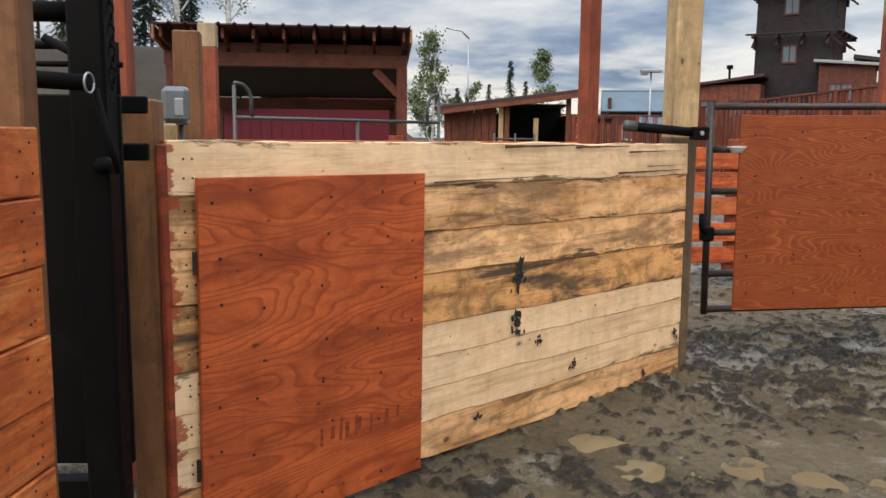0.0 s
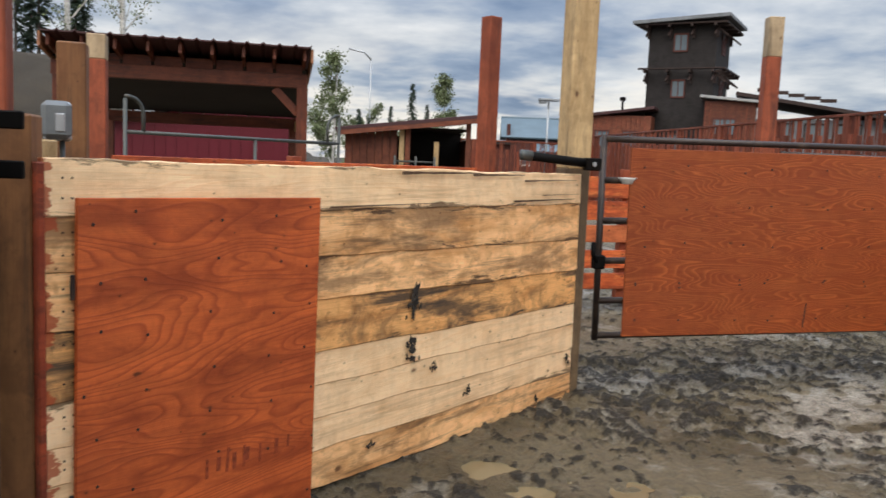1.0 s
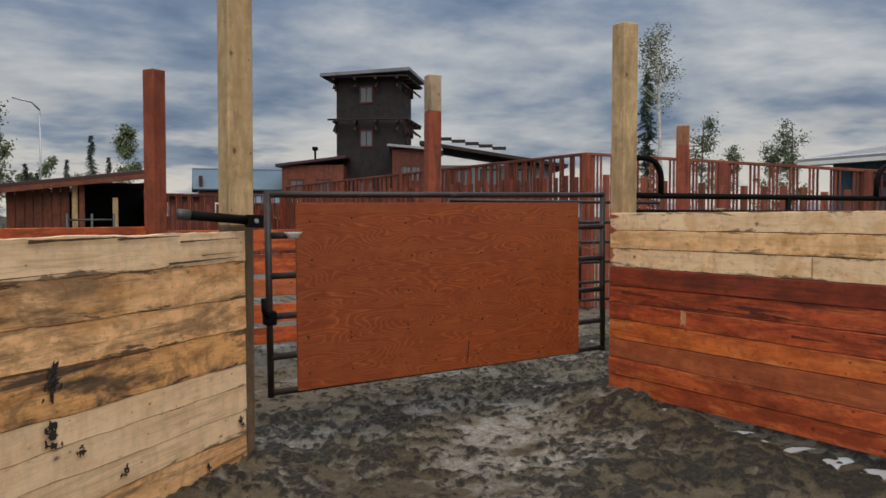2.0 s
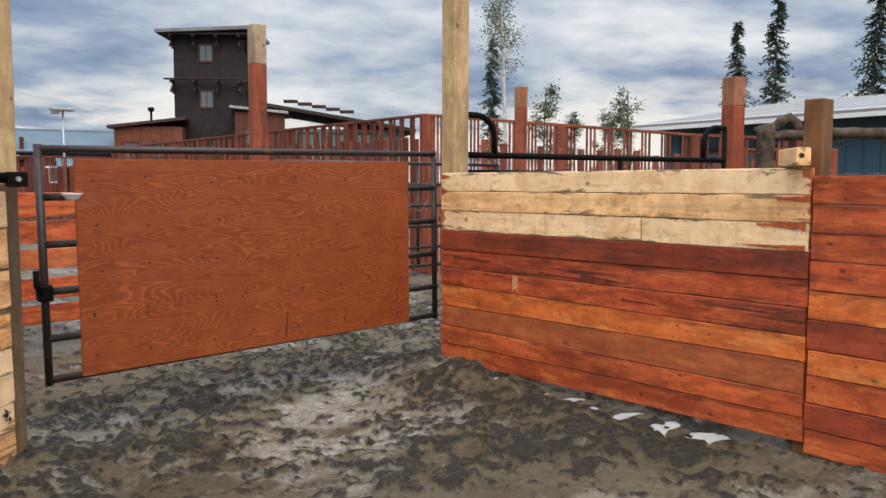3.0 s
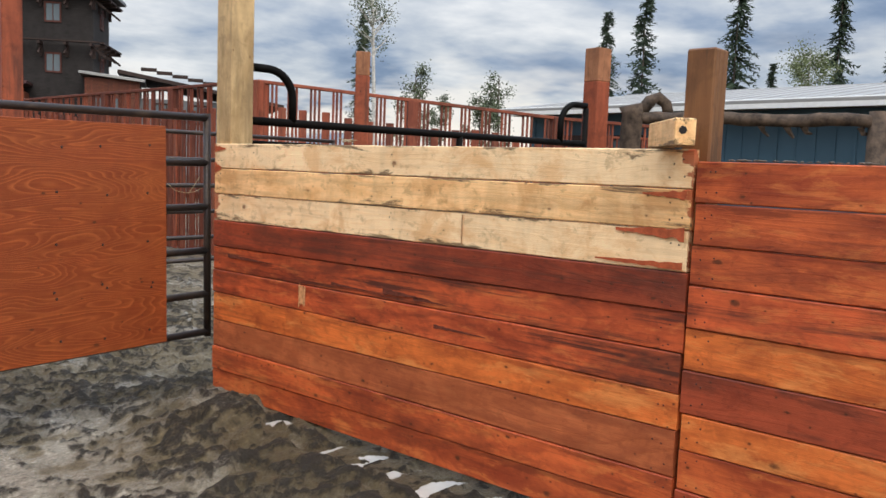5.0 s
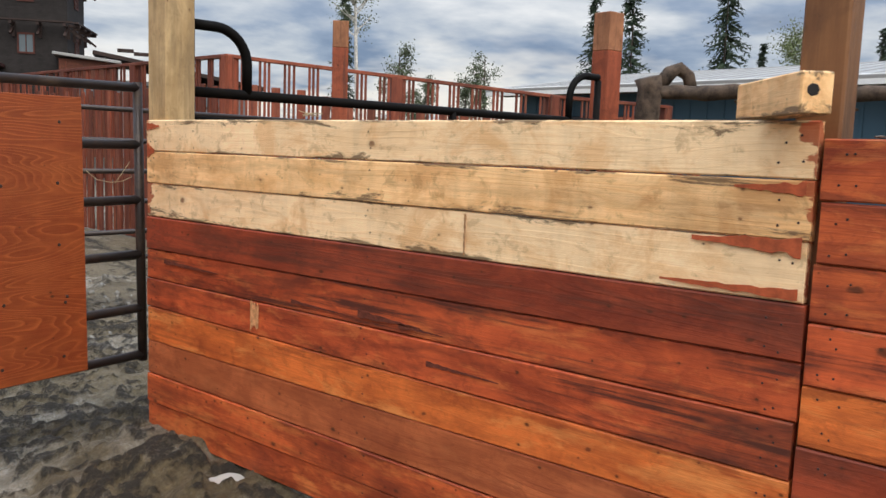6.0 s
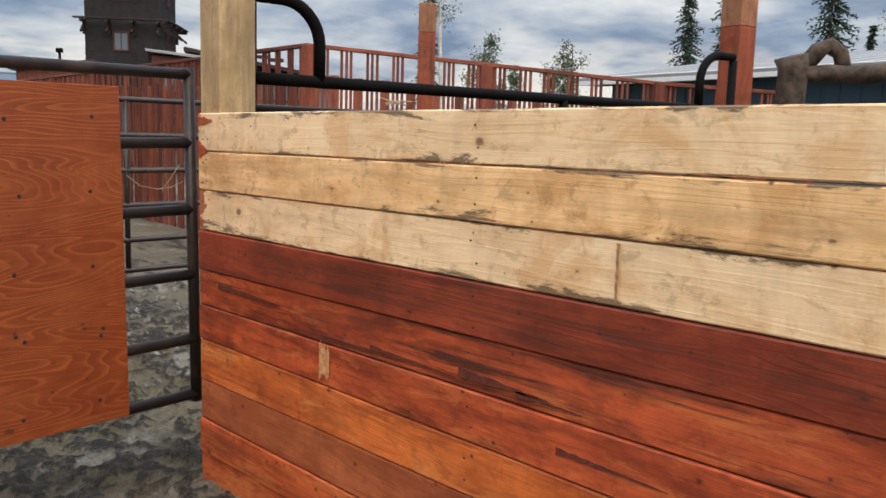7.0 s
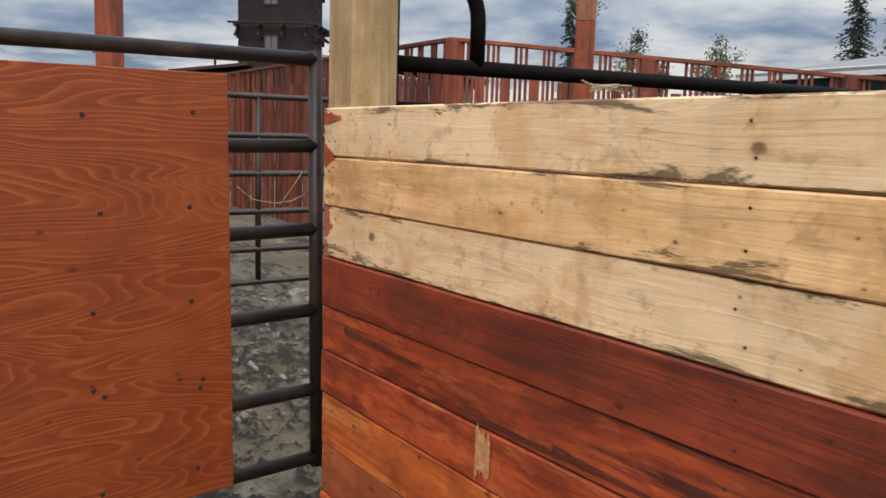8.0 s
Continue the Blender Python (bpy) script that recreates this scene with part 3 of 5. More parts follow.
# ---- pen walls and gates ----
def square_post(name, m, size, height, mat, label, category="post", group="", cap=None, depth=None):
    """A sawn timber post standing in the ground, built along local x so that the grain runs up; cap: length and material of its unpainted top."""
    root = thing(name, m, label, category, group)
    d = depth or size
    body = height - (cap[0] if cap else 0)
    turn = Matrix.Rotation(radians(-90), 4, "Y")
    s = part("shaft", box(body + 0.25, size, d, 0.006), mat, root)
    s.matrix_basis = Matrix.Translation((0, 0, body / 2 - 0.125)) @ turn
    if cap:
        c = part("upper_shaft", box(cap[0], size, d, 0.006), cap[1], root, "bare pale upper part")
        c.matrix_basis = Matrix.Translation((0, 0, body + cap[0] / 2)) @ turn
    return root


def board_fence(name, m, length, rows, label, thick=0.038, group="", nails=True, stiles=()):
    """Boards one above another; m: at the left end, local x along the wall, its face towards -y. rows: z low, z high, material."""
    root = thing(name, m, label, "fence panel", group)
    for k, (lo, hi, mat, *slant) in enumerate(rows):
        dlo, dhi = slant or (0.0, 0.0)
        b = part("board", wavy_board(length + 0.006 * math.sin(k * 5.1), hi - lo - 0.0032, thick, 0.0015, 0.0015, seed=k + len(name), seg=16, cut=(-dlo / 2, -dhi / 2, dlo / 2, dhi / 2)), mat, root)
        b.matrix_basis = pose(length / 2 + 0.003 * math.sin(k * 2.3), 0.003 * math.sin(k * 3.7), (lo + hi) / 2)
    if nails:
        rows_n = []
        rng = random.Random(len(name))
        for lo, hi, *_ in rows:
            for x in (0.04, 0.075, length * 0.5, length - 0.075, length - 0.04):
                for f in (0.25, 0.75):
                    rows_n.append((x + rng.uniform(-0.012, 0.012), -thick / 2 - 0.003, lo + (hi - lo) * f + rng.uniform(-0.015, 0.015)))
        part("screws", dots(rows_n, 0.0026, 0.0012), M_TRIM_DARK, root)["kind"] = "stuff"
    for x, size, z0, z1 in stiles:
        s = part("stile", box(z1 - z0, size, size, 0.005), M_POST_RED, root)
        s.matrix_basis = pose(x, thick / 2 + size / 2 + 0.004, (z0 + z1) / 2) @ Matrix.Rotation(radians(-90), 4, "Y")
    return root


# panel of ten boards, the upper three raw
PAN_X, PAN_Y0, PAN_Y1 = 4.835, 5.075, 2.155
pan_left = [1.590, 1.448, 1.303, 1.150, 0.999, 0.862, 0.730, 0.567, 0.412, 0.275, 0.138]
pan_right = [1.600, 1.461, 1.318, 1.170, 1.031, 0.885, 0.738, 0.607, 0.434, 0.317, 0.186]
pan_mats = [M_PALE, M_PALE_WARM, M_PALE, M_RED_DARK, M_STREAK, M_STREAK, M_ORANGE, M_BROWN, M_RED, M_RED]
pan_rows = [((pan_left[k + 1] + pan_right[k + 1]) / 2, (pan_left[k] + pan_right[k]) / 2, pan_mats[k], pan_right[k + 1] - pan_left[k + 1], pan_right[k] - pan_left[k]) for k in range(10)]
board_fence("plank_panel", facing((PAN_X + 0.019, PAN_Y0), (PAN_X + 0.019, PAN_Y1)), PAN_Y0 - PAN_Y1, pan_rows,
            "board fence panel, three raw pale boards over seven red-stained ones", stiles=((1.46, 0.09, 0.3, 1.5),))
# the next panel, all stained
r_edges = [1.56, 1.415, 1.27, 1.13, 0.98, 0.83, 0.675, 0.545, 0.40, 0.265, 0.13]
r_mats = [M_RED, M_RED, M_RED, M_STREAK, M_ORANGE, M_RED_DARK, M_ORANGE, M_RED, M_RED_DARK, M_RED]
board_fence("plank_panel", facing((PAN_X + 0.021, 2.142), (PAN_X + 0.021, -0.9)), 3.04, [(r_edges[k + 1], r_edges[k], r_mats[k]) for k in range(10)],
            "board fence panel of orange and red stained boards")
square_post("fence_post", pose(4.925, 2.172, 0), 0.105, 1.945, M_POST_BROWN, "brown stained square post between two fence panels")
square_post("gate_post", pose(4.935, 5.03, 0), 0.15, 3.12, M_POST_PALE, "tall raw pale square post beside the pipe gate")


# sawn block on top of the panel, against the post
def sawn_block():
    root = thing("timber_block", pose(4.843, 2.252, 1.649, 0, 0, 40), "short raw timber block with drilled end on the fence", "timber offcut")
    part("block", box(0.40, 0.07, 0.092, 0.004), M_PALE_WARM, root)
    for y, z in ((0.008, 0.006),):
        d = part("bore_hole", dots([(0, 0, 0)], 0.011, 0.001), M_DARK, root)
        d.matrix_basis = pose(-0.2, y, z, 0, 0, -90)


sawn_block()


# wall of rough slabs with a plywood hatch
G0, G1 = (-0.656, 2.389), (1.709, 4.753)
G_LEN = math.hypot(G1[0] - G0[0], G1[1] - G0[1])


def slab_wall():
    root = thing("slab_wall", facing(G0, G1), "rough live-edge slab wall, pale and stained, with dark mildew", "fence panel")
    left = [1.471, 1.312, 1.146, 0.980, 0.762, 0.627, 0.501, 0.370, 0.211]
    right = [1.463, 1.294, 1.076, 0.882, 0.680, 0.546, 0.390, 0.247, 0.080]
    mats = [M_SLAB_PALE, M_SLAB, M_SLAB, M_SLAB_DARK, M_SLAB_PALE, M_SLAB_PALE, M_SLAB_PALE, M_SLAB]
    for k in range(8):
        hl, hr = left[k] - left[k + 1], right[k] - right[k + 1]
        cl, cr = (left[k] + left[k + 1]) / 2, (right[k] + right[k + 1]) / 2
        h, c = (hl + hr) / 2, (cl + cr) / 2
        dl, dr = (hl - h) / 2, (hr - h) / 2
        b = part("slab", wavy_board(G_LEN, h + 0.012, 0.03, 0.010, 0.010, seed=k + 3, cut=(cl - c - dl, cl - c + dl, cr - c - dr, cr - c + dr), seg=70), mats[k], root)
        b.matrix_basis = pose(G_LEN / 2 + 0.004 * math.sin(k * 4), 0.003, c, -1.6)
    part("screws", dots([(x, -0.021, z) for k in range(8) for x in (0.05, 0.08) for z in (left[k] - 0.05, left[k + 1] + 0.05)], 0.0028, 0.0035), M_TRIM_DARK, root)["kind"] = "stuff"
    part("end_trim", box(0.022, 0.075, 1.32, 0.004, (-0.014, 0.012, 0.805)), M_RED_DARK, root, "dark red end trim")
    for x in (0.06, 1.2, 2.3, G_LEN - 0.05):
        s = part("stile", box(1.3, 0.09, 0.09, 0.005), M_POST_RED, root)
        s.matrix_basis = pose(x, 0.085, 0.78) @ Matrix.Rotation(radians(-90), 4, "Y")
    return root


slab_wall()


def splash(m, size, seed, mat=None):
    """A dried splash of mud on a board: a few ragged, thin pads."""
    rng = random.Random(seed)
    root = thing("mud_splash", m, "dried black mud splash on a pale slab", "mud splash", "mud splashes on the slab wall")
    for k in range(rng.randint(8, 12)):
        cx, cz, r = rng.gauss(0, size * 0.6), rng.gauss(0, size * 0.75), size * rng.uniform(0.12, 0.55)
        n = 14
        tilt = rng.uniform(0, 3)
        ring = []
        for j in range(n):
            a = 2 * math.pi * j / n
            q = r * rng.uniform(0.4, 1.35)
            u, v = q * math.cos(a) * 1.5, q * math.sin(a) * 0.7
            ring.append((cx + u * math.cos(tilt) - v * math.sin(tilt), cz + u * math.sin(tilt) + v * math.cos(tilt)))
        bm = bmesh.new()
        low = [bm.verts.new((x, 0, z)) for x, z in ring]
        top = [bm.verts.new((cx + (x - cx) * 0.8, -0.004, cz + (z - cz) * 0.8)) for x, z in ring]
        bm.faces.new(top)
        for j in range(n):
            bm.faces.new((low[j], low[(j + 1) % n], top[(j + 1) % n], top[j]))
        bmesh.ops.recalc_face_normals(bm, faces=bm.faces)
        part("clot", bm, M_DRY_MUD, root)


for k, (sx, z, size) in enumerate(((1.722, 0.636, 0.042), (1.89, 0.54, 0.022), (1.735, 0.86, 0.055), (2.907, 0.161, 0.022), (2.186, 0.355, 0.020), (3.26, 0.334, 0.024), (1.45, 0.27, 0.022))):
    splash(facing(G0, G1) @ pose(sx, -0.0235, z), size, k + 1)


def hatch():
    u = facing(G0, G1)
    root = thing("plywood_hatch", u @ pose(0.071, -0.036, 0.150, 0, 0.6), "red-stained plywood hatch hinged on the slab wall", "hatch")
    s = part("sheet", box(0.996, 0.018, 1.205, 0.002), M_PLY, root)
    s.matrix_basis = pose(0.498, 0, 0.611)
    rng = random.Random(5)
    rows = [(x + rng.uniform(-0.03, 0.03), -0.009, z + rng.uniform(-0.03, 0.03)) for x in (0.05, 0.22, 0.5, 0.78, 0.96) for z in (0.08, 0.3, 0.45, 0.62, 0.8, 0.98, 1.15)]
    part("screws", dots(rows, 0.0048, 0.001), M_TRIM_DARK, root)["kind"] = "stuff"
    for z in (0.28, 0.95):
        h = part("hinge", box(0.014, 0.008, 0.075, 0.002), M_PIPE, root)
        h.matrix_basis = pose(-0.008, 0.004, z)

    for k, (x, h) in enumerate(((0.48, 0.07), (0.53, 0.05), (0.57, 0.09), (0.60, 0.06), (0.645, 0.08), (0.66, 0.05), (0.72, 0.07), (0.80, 0.06), (0.86, 0.05))):
        b = part("stencil_bar", box(0.012 + 0.006 * (k % 2), 0.0012, h, 0), M_STENCIL, root, "faint dark unreadable stencil mark")
        b.matrix_basis = pose(x, -0.0092, 0.27 + 0.006 * (k % 3), 0, 2.0 * (k % 3))


hatch()
square_post("gate_post", pose(1.690, 4.835, 0, 0, 0, 10), 0.15, 3.6, M_POST_DARK, "tall raw pale square post, dark below", depth=0.16, cap=(2.1, M_POST_PALE))


def latch_pipe():
    root = thing("latch", pose(1.65, 4.69, 1.545), "black pipe latch with worn grey tip on the gate post", "gate latch")
    part("bar", tube([(-0.30, -0.06, 0.02), (0.07, -0.03, -0.01)], 0.027, 12), M_BLACK, root, smooth=True)
    part("tip", tube([(-0.35, -0.065, 0.025), (-0.335, -0.064, 0.024), (-0.28, -0.058, 0.018)], 0.03, 12, 1.05), M_GREY_PIPE, root, "scuffed grey tip", smooth=True)
    part("bracket", box(0.09, 0.09, 0.075, 0.006, (0.10, -0.03, -0.015)), M_BLACK, root)
    part("bolt", dots([(0.10, -0.078, -0.015)], 0.011, 0.01, 10), M_STEEL, root)


latch_pipe()


def smear(name, m, length, height, seed, mat, label, category, point=0.2, thick=0.0008):
    """A thin ragged film on a board, longer than high; point: how far its far end narrows."""
    rng = random.Random(seed)
    n = 16
    upper = [(length * k / n, height / 2 * (1 - (1 - point) * k / n) * rng.uniform(0.6, 1.1)) for k in range(n + 1)]
    lower = [(length * k / n, -height / 2 * (1 - (1 - point) * k / n) * rng.uniform(0.6, 1.1)) for k in range(n + 1)]
    bm = bmesh.new()
    top = [[bm.verts.new((x, -thick, z)) for x, z in row] for row in (upper, lower)]
    rim = [[bm.verts.new((x, 0, z * 1.06)) for x, z in row] for row in (upper, lower)]
    for k in range(n):
        bm.faces.new((top[0][k], top[1][k], top[1][k + 1], top[0][k + 1]))
        bm.faces.new((rim[0][k], top[0][k], top[0][k + 1], rim[0][k + 1]))
        bm.faces.new((top[1][k], rim[1][k], rim[1][k + 1], top[1][k + 1]))
    bmesh.ops.recalc_face_normals(bm, faces=bm.faces)
    ob = part(name, bm, mat)
    ob.matrix_basis = m
    return tagged(ob, label, category)


PAN = facing((PAN_X + 0.019, PAN_Y0), (PAN_X + 0.019, PAN_Y1))
PAN_FACE = -0.0235
M_EDGE = plain("dark_bark_edge", (0.10, 0.058, 0.033), 0.9, 40.0, 0.5)
GW = facing(G0, G1)
for k, (x, z, l, h) in enumerate(((1.60, 1.456, 0.62, 0.016), (2.15, 1.452, 0.50, 0.014), (2.65, 1.425, 0.60, 0.010), (2.55, 1.315, 0.70, 0.012), (1.15, 1.313, 0.9, 0.007), (2.85, 1.345, 0.45, 0.006))):
    smear("bark_edge", GW @ pose(x, -0.0225, z, 0, -0.4), l, h, 30 + k, M_EDGE, "dark strip of bark along a live-edge slab", "bark", 0.25, 0.003)
M_SMEAR = plain("red_paint_smear", (0.40, 0.085, 0.03), 0.6, 30.0, 0.4)
smear("paint_smear", PAN @ pose(2.905, PAN_FACE, 1.44, 0, 180), 0.17, 0.035, 1, M_SMEAR, "red paint smear on a raw board's end", "paint smear")
smear("paint_smear", PAN @ pose(2.905, PAN_FACE, 1.305, 0, 180), 0.27, 0.05, 2, M_SMEAR, "red paint tongue on a raw board's end", "paint smear")
smear("paint_smear", PAN @ pose(2.905, PAN_FACE, 1.19, 0, 180), 0.35, 0.03, 3, M_SMEAR, "red paint edge on a raw board", "paint smear")
smear("paint_smear", PAN @ pose(0.012, PAN_FACE, 1.56), 0.10, 0.04, 4, M_SMEAR, "red paint smear on a raw board's corner", "paint smear")
smear("paint_smear", PAN @ pose(0.012, PAN_FACE, 1.45), 0.06, 0.07, 5, M_SMEAR, "red paint smear on a raw board's end", "paint smear")
M_BARE = plain("worn_bare_wood", (0.62, 0.30, 0.13), 0.7, 60.0, 0.35)
M_GRIME = plain("dark_board_grime", (0.38, 0.20, 0.09), 0.8, 70.0, 0.5)
M_SOOT = plain("dark_weather_streak", (0.13, 0.032, 0.017), 0.75, 50.0, 0.5)
smear("bare_patch", PAN @ pose(0.795, PAN_FACE, 0.812), 0.055, 0.125, 11, M_BARE, "bare pale patch worn through red stain", "bare patch", 0.8, 0.0006)
smear("drip_stain", PAN @ pose(1.893, PAN_FACE, 1.305, 0, 90), 0.13, 0.010, 12, M_GRIME, "dark upright water stain on a raw board", "stain", 0.7, 0.0006)
for k, (x, z, l, h) in enumerate(((1.42, 0.915, 0.30, 0.030), (1.62, 0.905, 0.20, 0.018), (0.15, 0.955, 0.42, 0.024), (1.05, 0.905, 0.35, 0.016), (1.75, 0.80, 0.30, 0.018))):
    smear("weather_streak", PAN @ pose(x, PAN_FACE, z, 0, 0.8), l, h, 20 + k, M_SOOT, "dark weathered streak along a red board", "stain", 0.15, 0.0006)
crumb_rng = random.Random(17)
crumbs = bmesh.new()
for k in range(280):
    size = crumb_rng.uniform(0.002, 0.008)
    bmesh.ops.create_icosphere(crumbs, subdivisions=1, radius=size, matrix=pose(4.855 + crumb_rng.uniform(-0.014, 0.014), 2.05 - 2.2 * crumb_rng.random(), 1.562 + 0.3 * size) @ Matrix.Diagonal((1, 1.5, 0.6, 1)))
tagged(part("dirt_crumbs", crumbs, M_BARK), "crumbs of dried mud along the top of the fence", "dirt", kind="stuff")
straw = thing("straw_tuft", pose(4.85, 3.95, 1.606), "small tuft of dry straw on the fence top", "straw")
for k in range(9):
    a = k * 0.7
    part("stalk", tube([(0.03 * math.cos(a), 0.03 * math.sin(a), 0.0), (0.0, 0.008 * k - 0.03, 0.012), (-0.04 * math.cos(a), -0.05 * math.sin(a), 0.004 + 0.002 * k)], 0.0016, 5), M_TWINE, straw)


# ---- pipe gates ----
RAILS = [1.745, 1.482, 1.222, 0.962, 0.70, 0.470]


def pipe_gate(m, length, label, r=0.022, mat=M_PIPE, rails=RAILS, braces=()):
    """A tube gate: two end stiles and its rails; local x along it from its first stile."""
    root = thing("pipe_gate", m, label, "pipe gate")
    lo, hi = rails[-1], rails[0]
    for x in (0.0, length):
        part("stile", tube([(x, 0, lo - 0.03), (x, 0, hi + 0.025)], r, 14), mat, root, smooth=True)
    for z in rails:
        part("rail", tube([(0, 0, z), (length, 0, z)], r * 0.98, 14), mat, root, smooth=True)
    for x in braces:
        part("upright", tube([(x, 0, lo), (x, 0, hi)], r * 0.9, 12), mat, root, smooth=True)
    return root


GA, GB = (1.955, 4.985), (4.895, 5.22)
SAG = pose(0, 0, -0.048, 0, -0.79)
pipe_gate(facing(GA, GB) @ SAG, math.hypot(GB[0] - GA[0], GB[1] - GA[1]), "dark brown tube gate with a plywood sheet bolted on")


def gate_sheet():
    root = thing("plywood_sheet", facing((2.117, 4.950), (4.59, 5.162), 0.424) @ pose(0, 0, 0, 0, -0.6), "orange-red stained plywood sheet on the pipe gate", "plywood")
    s = part("sheet", box(2.475, 0.016, 1.222, 0.002), M_PLY_BRIGHT, root)
    s.matrix_basis = pose(1.2375, 0, 0.611)
    rng = random.Random(8)
    rows = [(x + rng.uniform(-0.03, 0.03), -0.008, z + rng.uniform(-0.02, 0.02)) for x in (0.1, 0.42, 0.85, 1.05, 1.48, 1.85, 2.1, 2.38) for z in (0.09, 0.33, 0.36, 0.6, 0.85, 1.1)]
    part("bolts", dots(rows, 0.006, 0.0015), M_TRIM_DARK, root)["kind"] = "stuff"
    part("crack", box(0.008, 0.002, 0.17, 0, (1.36, -0.0087, 0.12), Matrix.Rotation(radians(6), 4, "Y")), M_TRIM_DARK, root, "dark split in the sheet")


gate_sheet()
part_latch = thing("gate_catch", facing(GA, GB) @ SAG @ pose(0.0, 0, 0.955), "black clamp catch on the gate stile", "gate latch")
part("clamp", box(0.075, 0.07, 0.09, 0.008), M_BLACK, part_latch)
part("arm", tube([(-0.02, -0.02, 0), (-0.05, -0.03, 0.05), (-0.05, -0.03, 0.13)], 0.017, 10), M_BLACK, part_latch, smooth=True)
tag_cup = thing("cup", facing(GA, GB) @ SAG @ pose(0.16, -0.03, 1.49), "white plastic cup lid caught on the gate rail", "cup")
part("bowl", tube([(0, 0, -0.03), (0, 0, -0.012), (0, 0, 0.0), (0, 0, 0.012)], 0.032, 16, 1.9), M_WHITE, tag_cup, smooth=True)

twine = thing("baling_twine", facing(GA, GB) @ SAG @ pose(2.80, 0.03, 1.33), "loop of pale baling twine tied to the gate", "twine")
part("strand", tube([(-0.10, 0, 0.03), (-0.05, 0, -0.01), (0.02, 0, -0.025), (0.08, 0, -0.02), (0.13, 0, 0.0)], 0.0018, 6), M_TWINE, twine, smooth=True)
part("strand", tube([(0.04, 0, -0.03), (0.09, 0, 0.03), (0.12, 0, 0.07)], 0.0018, 6), M_TWINE, twine, smooth=True)

# second gate beyond
pipe_gate(facing((5.12, 8.25), (8.55, 8.35)), 3.4, "dark brown tube gate standing in the yard beyond", braces=(0.78, 2.0))


def hoop_panel(m, length, mat, label, pipe_z, hoop_z, span=0.26, r=0.021, lower=(1.58,), foot=0.0):
    """A livestock panel: rails between two ends that rise in bent hoops."""
    root = thing("livestock_panel", m, label, "livestock panel")
    for x, s in ((0.0, 1), (length, -1)):
        bend = [(x, 0, foot), (x, 0, hoop_z - 0.02)]
        arc = [(x + s * (span - 0.17), 0, hoop_z)] + [(x + s * (span - 0.17 + 0.17 * math.sin(a)), 0, hoop_z - 0.17 + 0.17 * math.cos(a)) for a in [math.pi / 2 * k / 8 for k in range(1, 9)]]
        part("stile", tube(bend, r, 12), mat, root, smooth=True)
        part("hoop", tube([(x, 0, hoop_z)] + arc + [(x + s * span, 0, pipe_z)], r, 12), mat, root, smooth=True)
    part("rail", tube([(0, 0, pipe_z), (length, 0, pipe_z)], r, 12), mat, root, smooth=True)
    for z in lower:
        part("rail", tube([(0, 0, z), (length, 0, z)], r * 0.8, 10), mat, root, smooth=True)
    part("upright", tube([(length * 0.55, 0, foot), (length * 0.55, 0, pipe_z)], r, 10), mat, root, smooth=True)
    return root


hoop_panel(facing((5.065, 5.09), (8.02, 4.67)), 3.05, M_BLACK, "black livestock panel with hooped ends behind the fence", 1.735, 2.05, span=0.30, r=0.025, lower=(1.60, 1.2, 0.8, 0.4))
hoop_panel(facing((-1.75, 8.6), (0.42, 10.6)), 2.95, M_GREY_PIPE, "grey livestock panel with hooped ends behind the slab wall", 1.67, 2.02, span=0.2, r=0.02, lower=(1.35, 1.0, 0.6))


# ---- posts in the yard ----
square_post("yard_post", pose(1.775, 7.91, 0, 0, 0, 30), 0.145, 2.91, M_POST_RED, "tall red stained square post")
square_post("yard_post", pose(4.97, 8.36, 0, 0, 0, -10), 0.16, 3.19, M_POST_RED, "tall red stained square post with a bare pale top", cap=(0.42, M_CAP))
square_post("yard_post", pose(9.0, 8.4, 0, 0, 0, -42), 0.17, 2.83, M_POST_RED, "red stained square post with a faded top", cap=(0.28, M_POST_FADED))
square_post("yard_post", pose(8.81, 5.02, 0, 0, 0, -10), 0.17, 2.63, M_POST_RED, "red-brown square post with a bare pale top", cap=(0.30, M_POST_FADED))
square_post("corner_post", pose(-0.911, 3.66, 0, 0, 0, 8), 0.115, 1.945, M_POST_BROWN, "brown stained square post behind the slab wall")
square_post("yard_post", pose(-1.395, 6.06, 0, 0, 0, 5), 0.125, 2.285, M_POST_RED, "red square post with a bare pale top", cap=(0.17, M_CAP))
square_post("corner_post", pose(-0.728, 2.43, 0, 0, 0, 4), 0.135, 1.598, M_POST_BROWN, "brown stained post at the slab wall's end", depth=0.095)
square_post("yard_post", pose(-1.005, 3.03, 0, 0, 0, 5), 0.105, 2.7, M_POST_RED, "thin red stained upright post")

# red board fence between the two tall posts
board_fence("yard_fence", facing((1.86, 7.92), (4.88, 8.35)), 3.05, [(0.25, 0.42, M_RED), (0.47, 0.66, M_RED), (0.74, 0.92, M_BROWN), (0.97, 1.17, M_RED), (1.2, 1.42, M_RED)],
            "red board fence with open gaps", nails=False, stiles=((1.5, 0.09, 0.1, 1.5),))
board_fence("yard_fence", facing((-1.28, 6.0), (1.7, 7.9)), 3.5, [(0.3, 0.48, M_RED), (0.6, 0.78, M_RED), (0.9, 1.08, M_ORANGE), (1.15, 1.33, M_RED), (1.35, 1.46, M_RED)],
            "red board fence with open gaps", nails=False, stiles=((1.5, 0.09, 0.1, 1.5),))


# ---- beside the start: stained wall, black steel gate, outlet box ----
l_rows = [(1.509 - 0.145 * (k + 1), 1.509 - 0.145 * k, M_ORANGE) for k in range(9)]
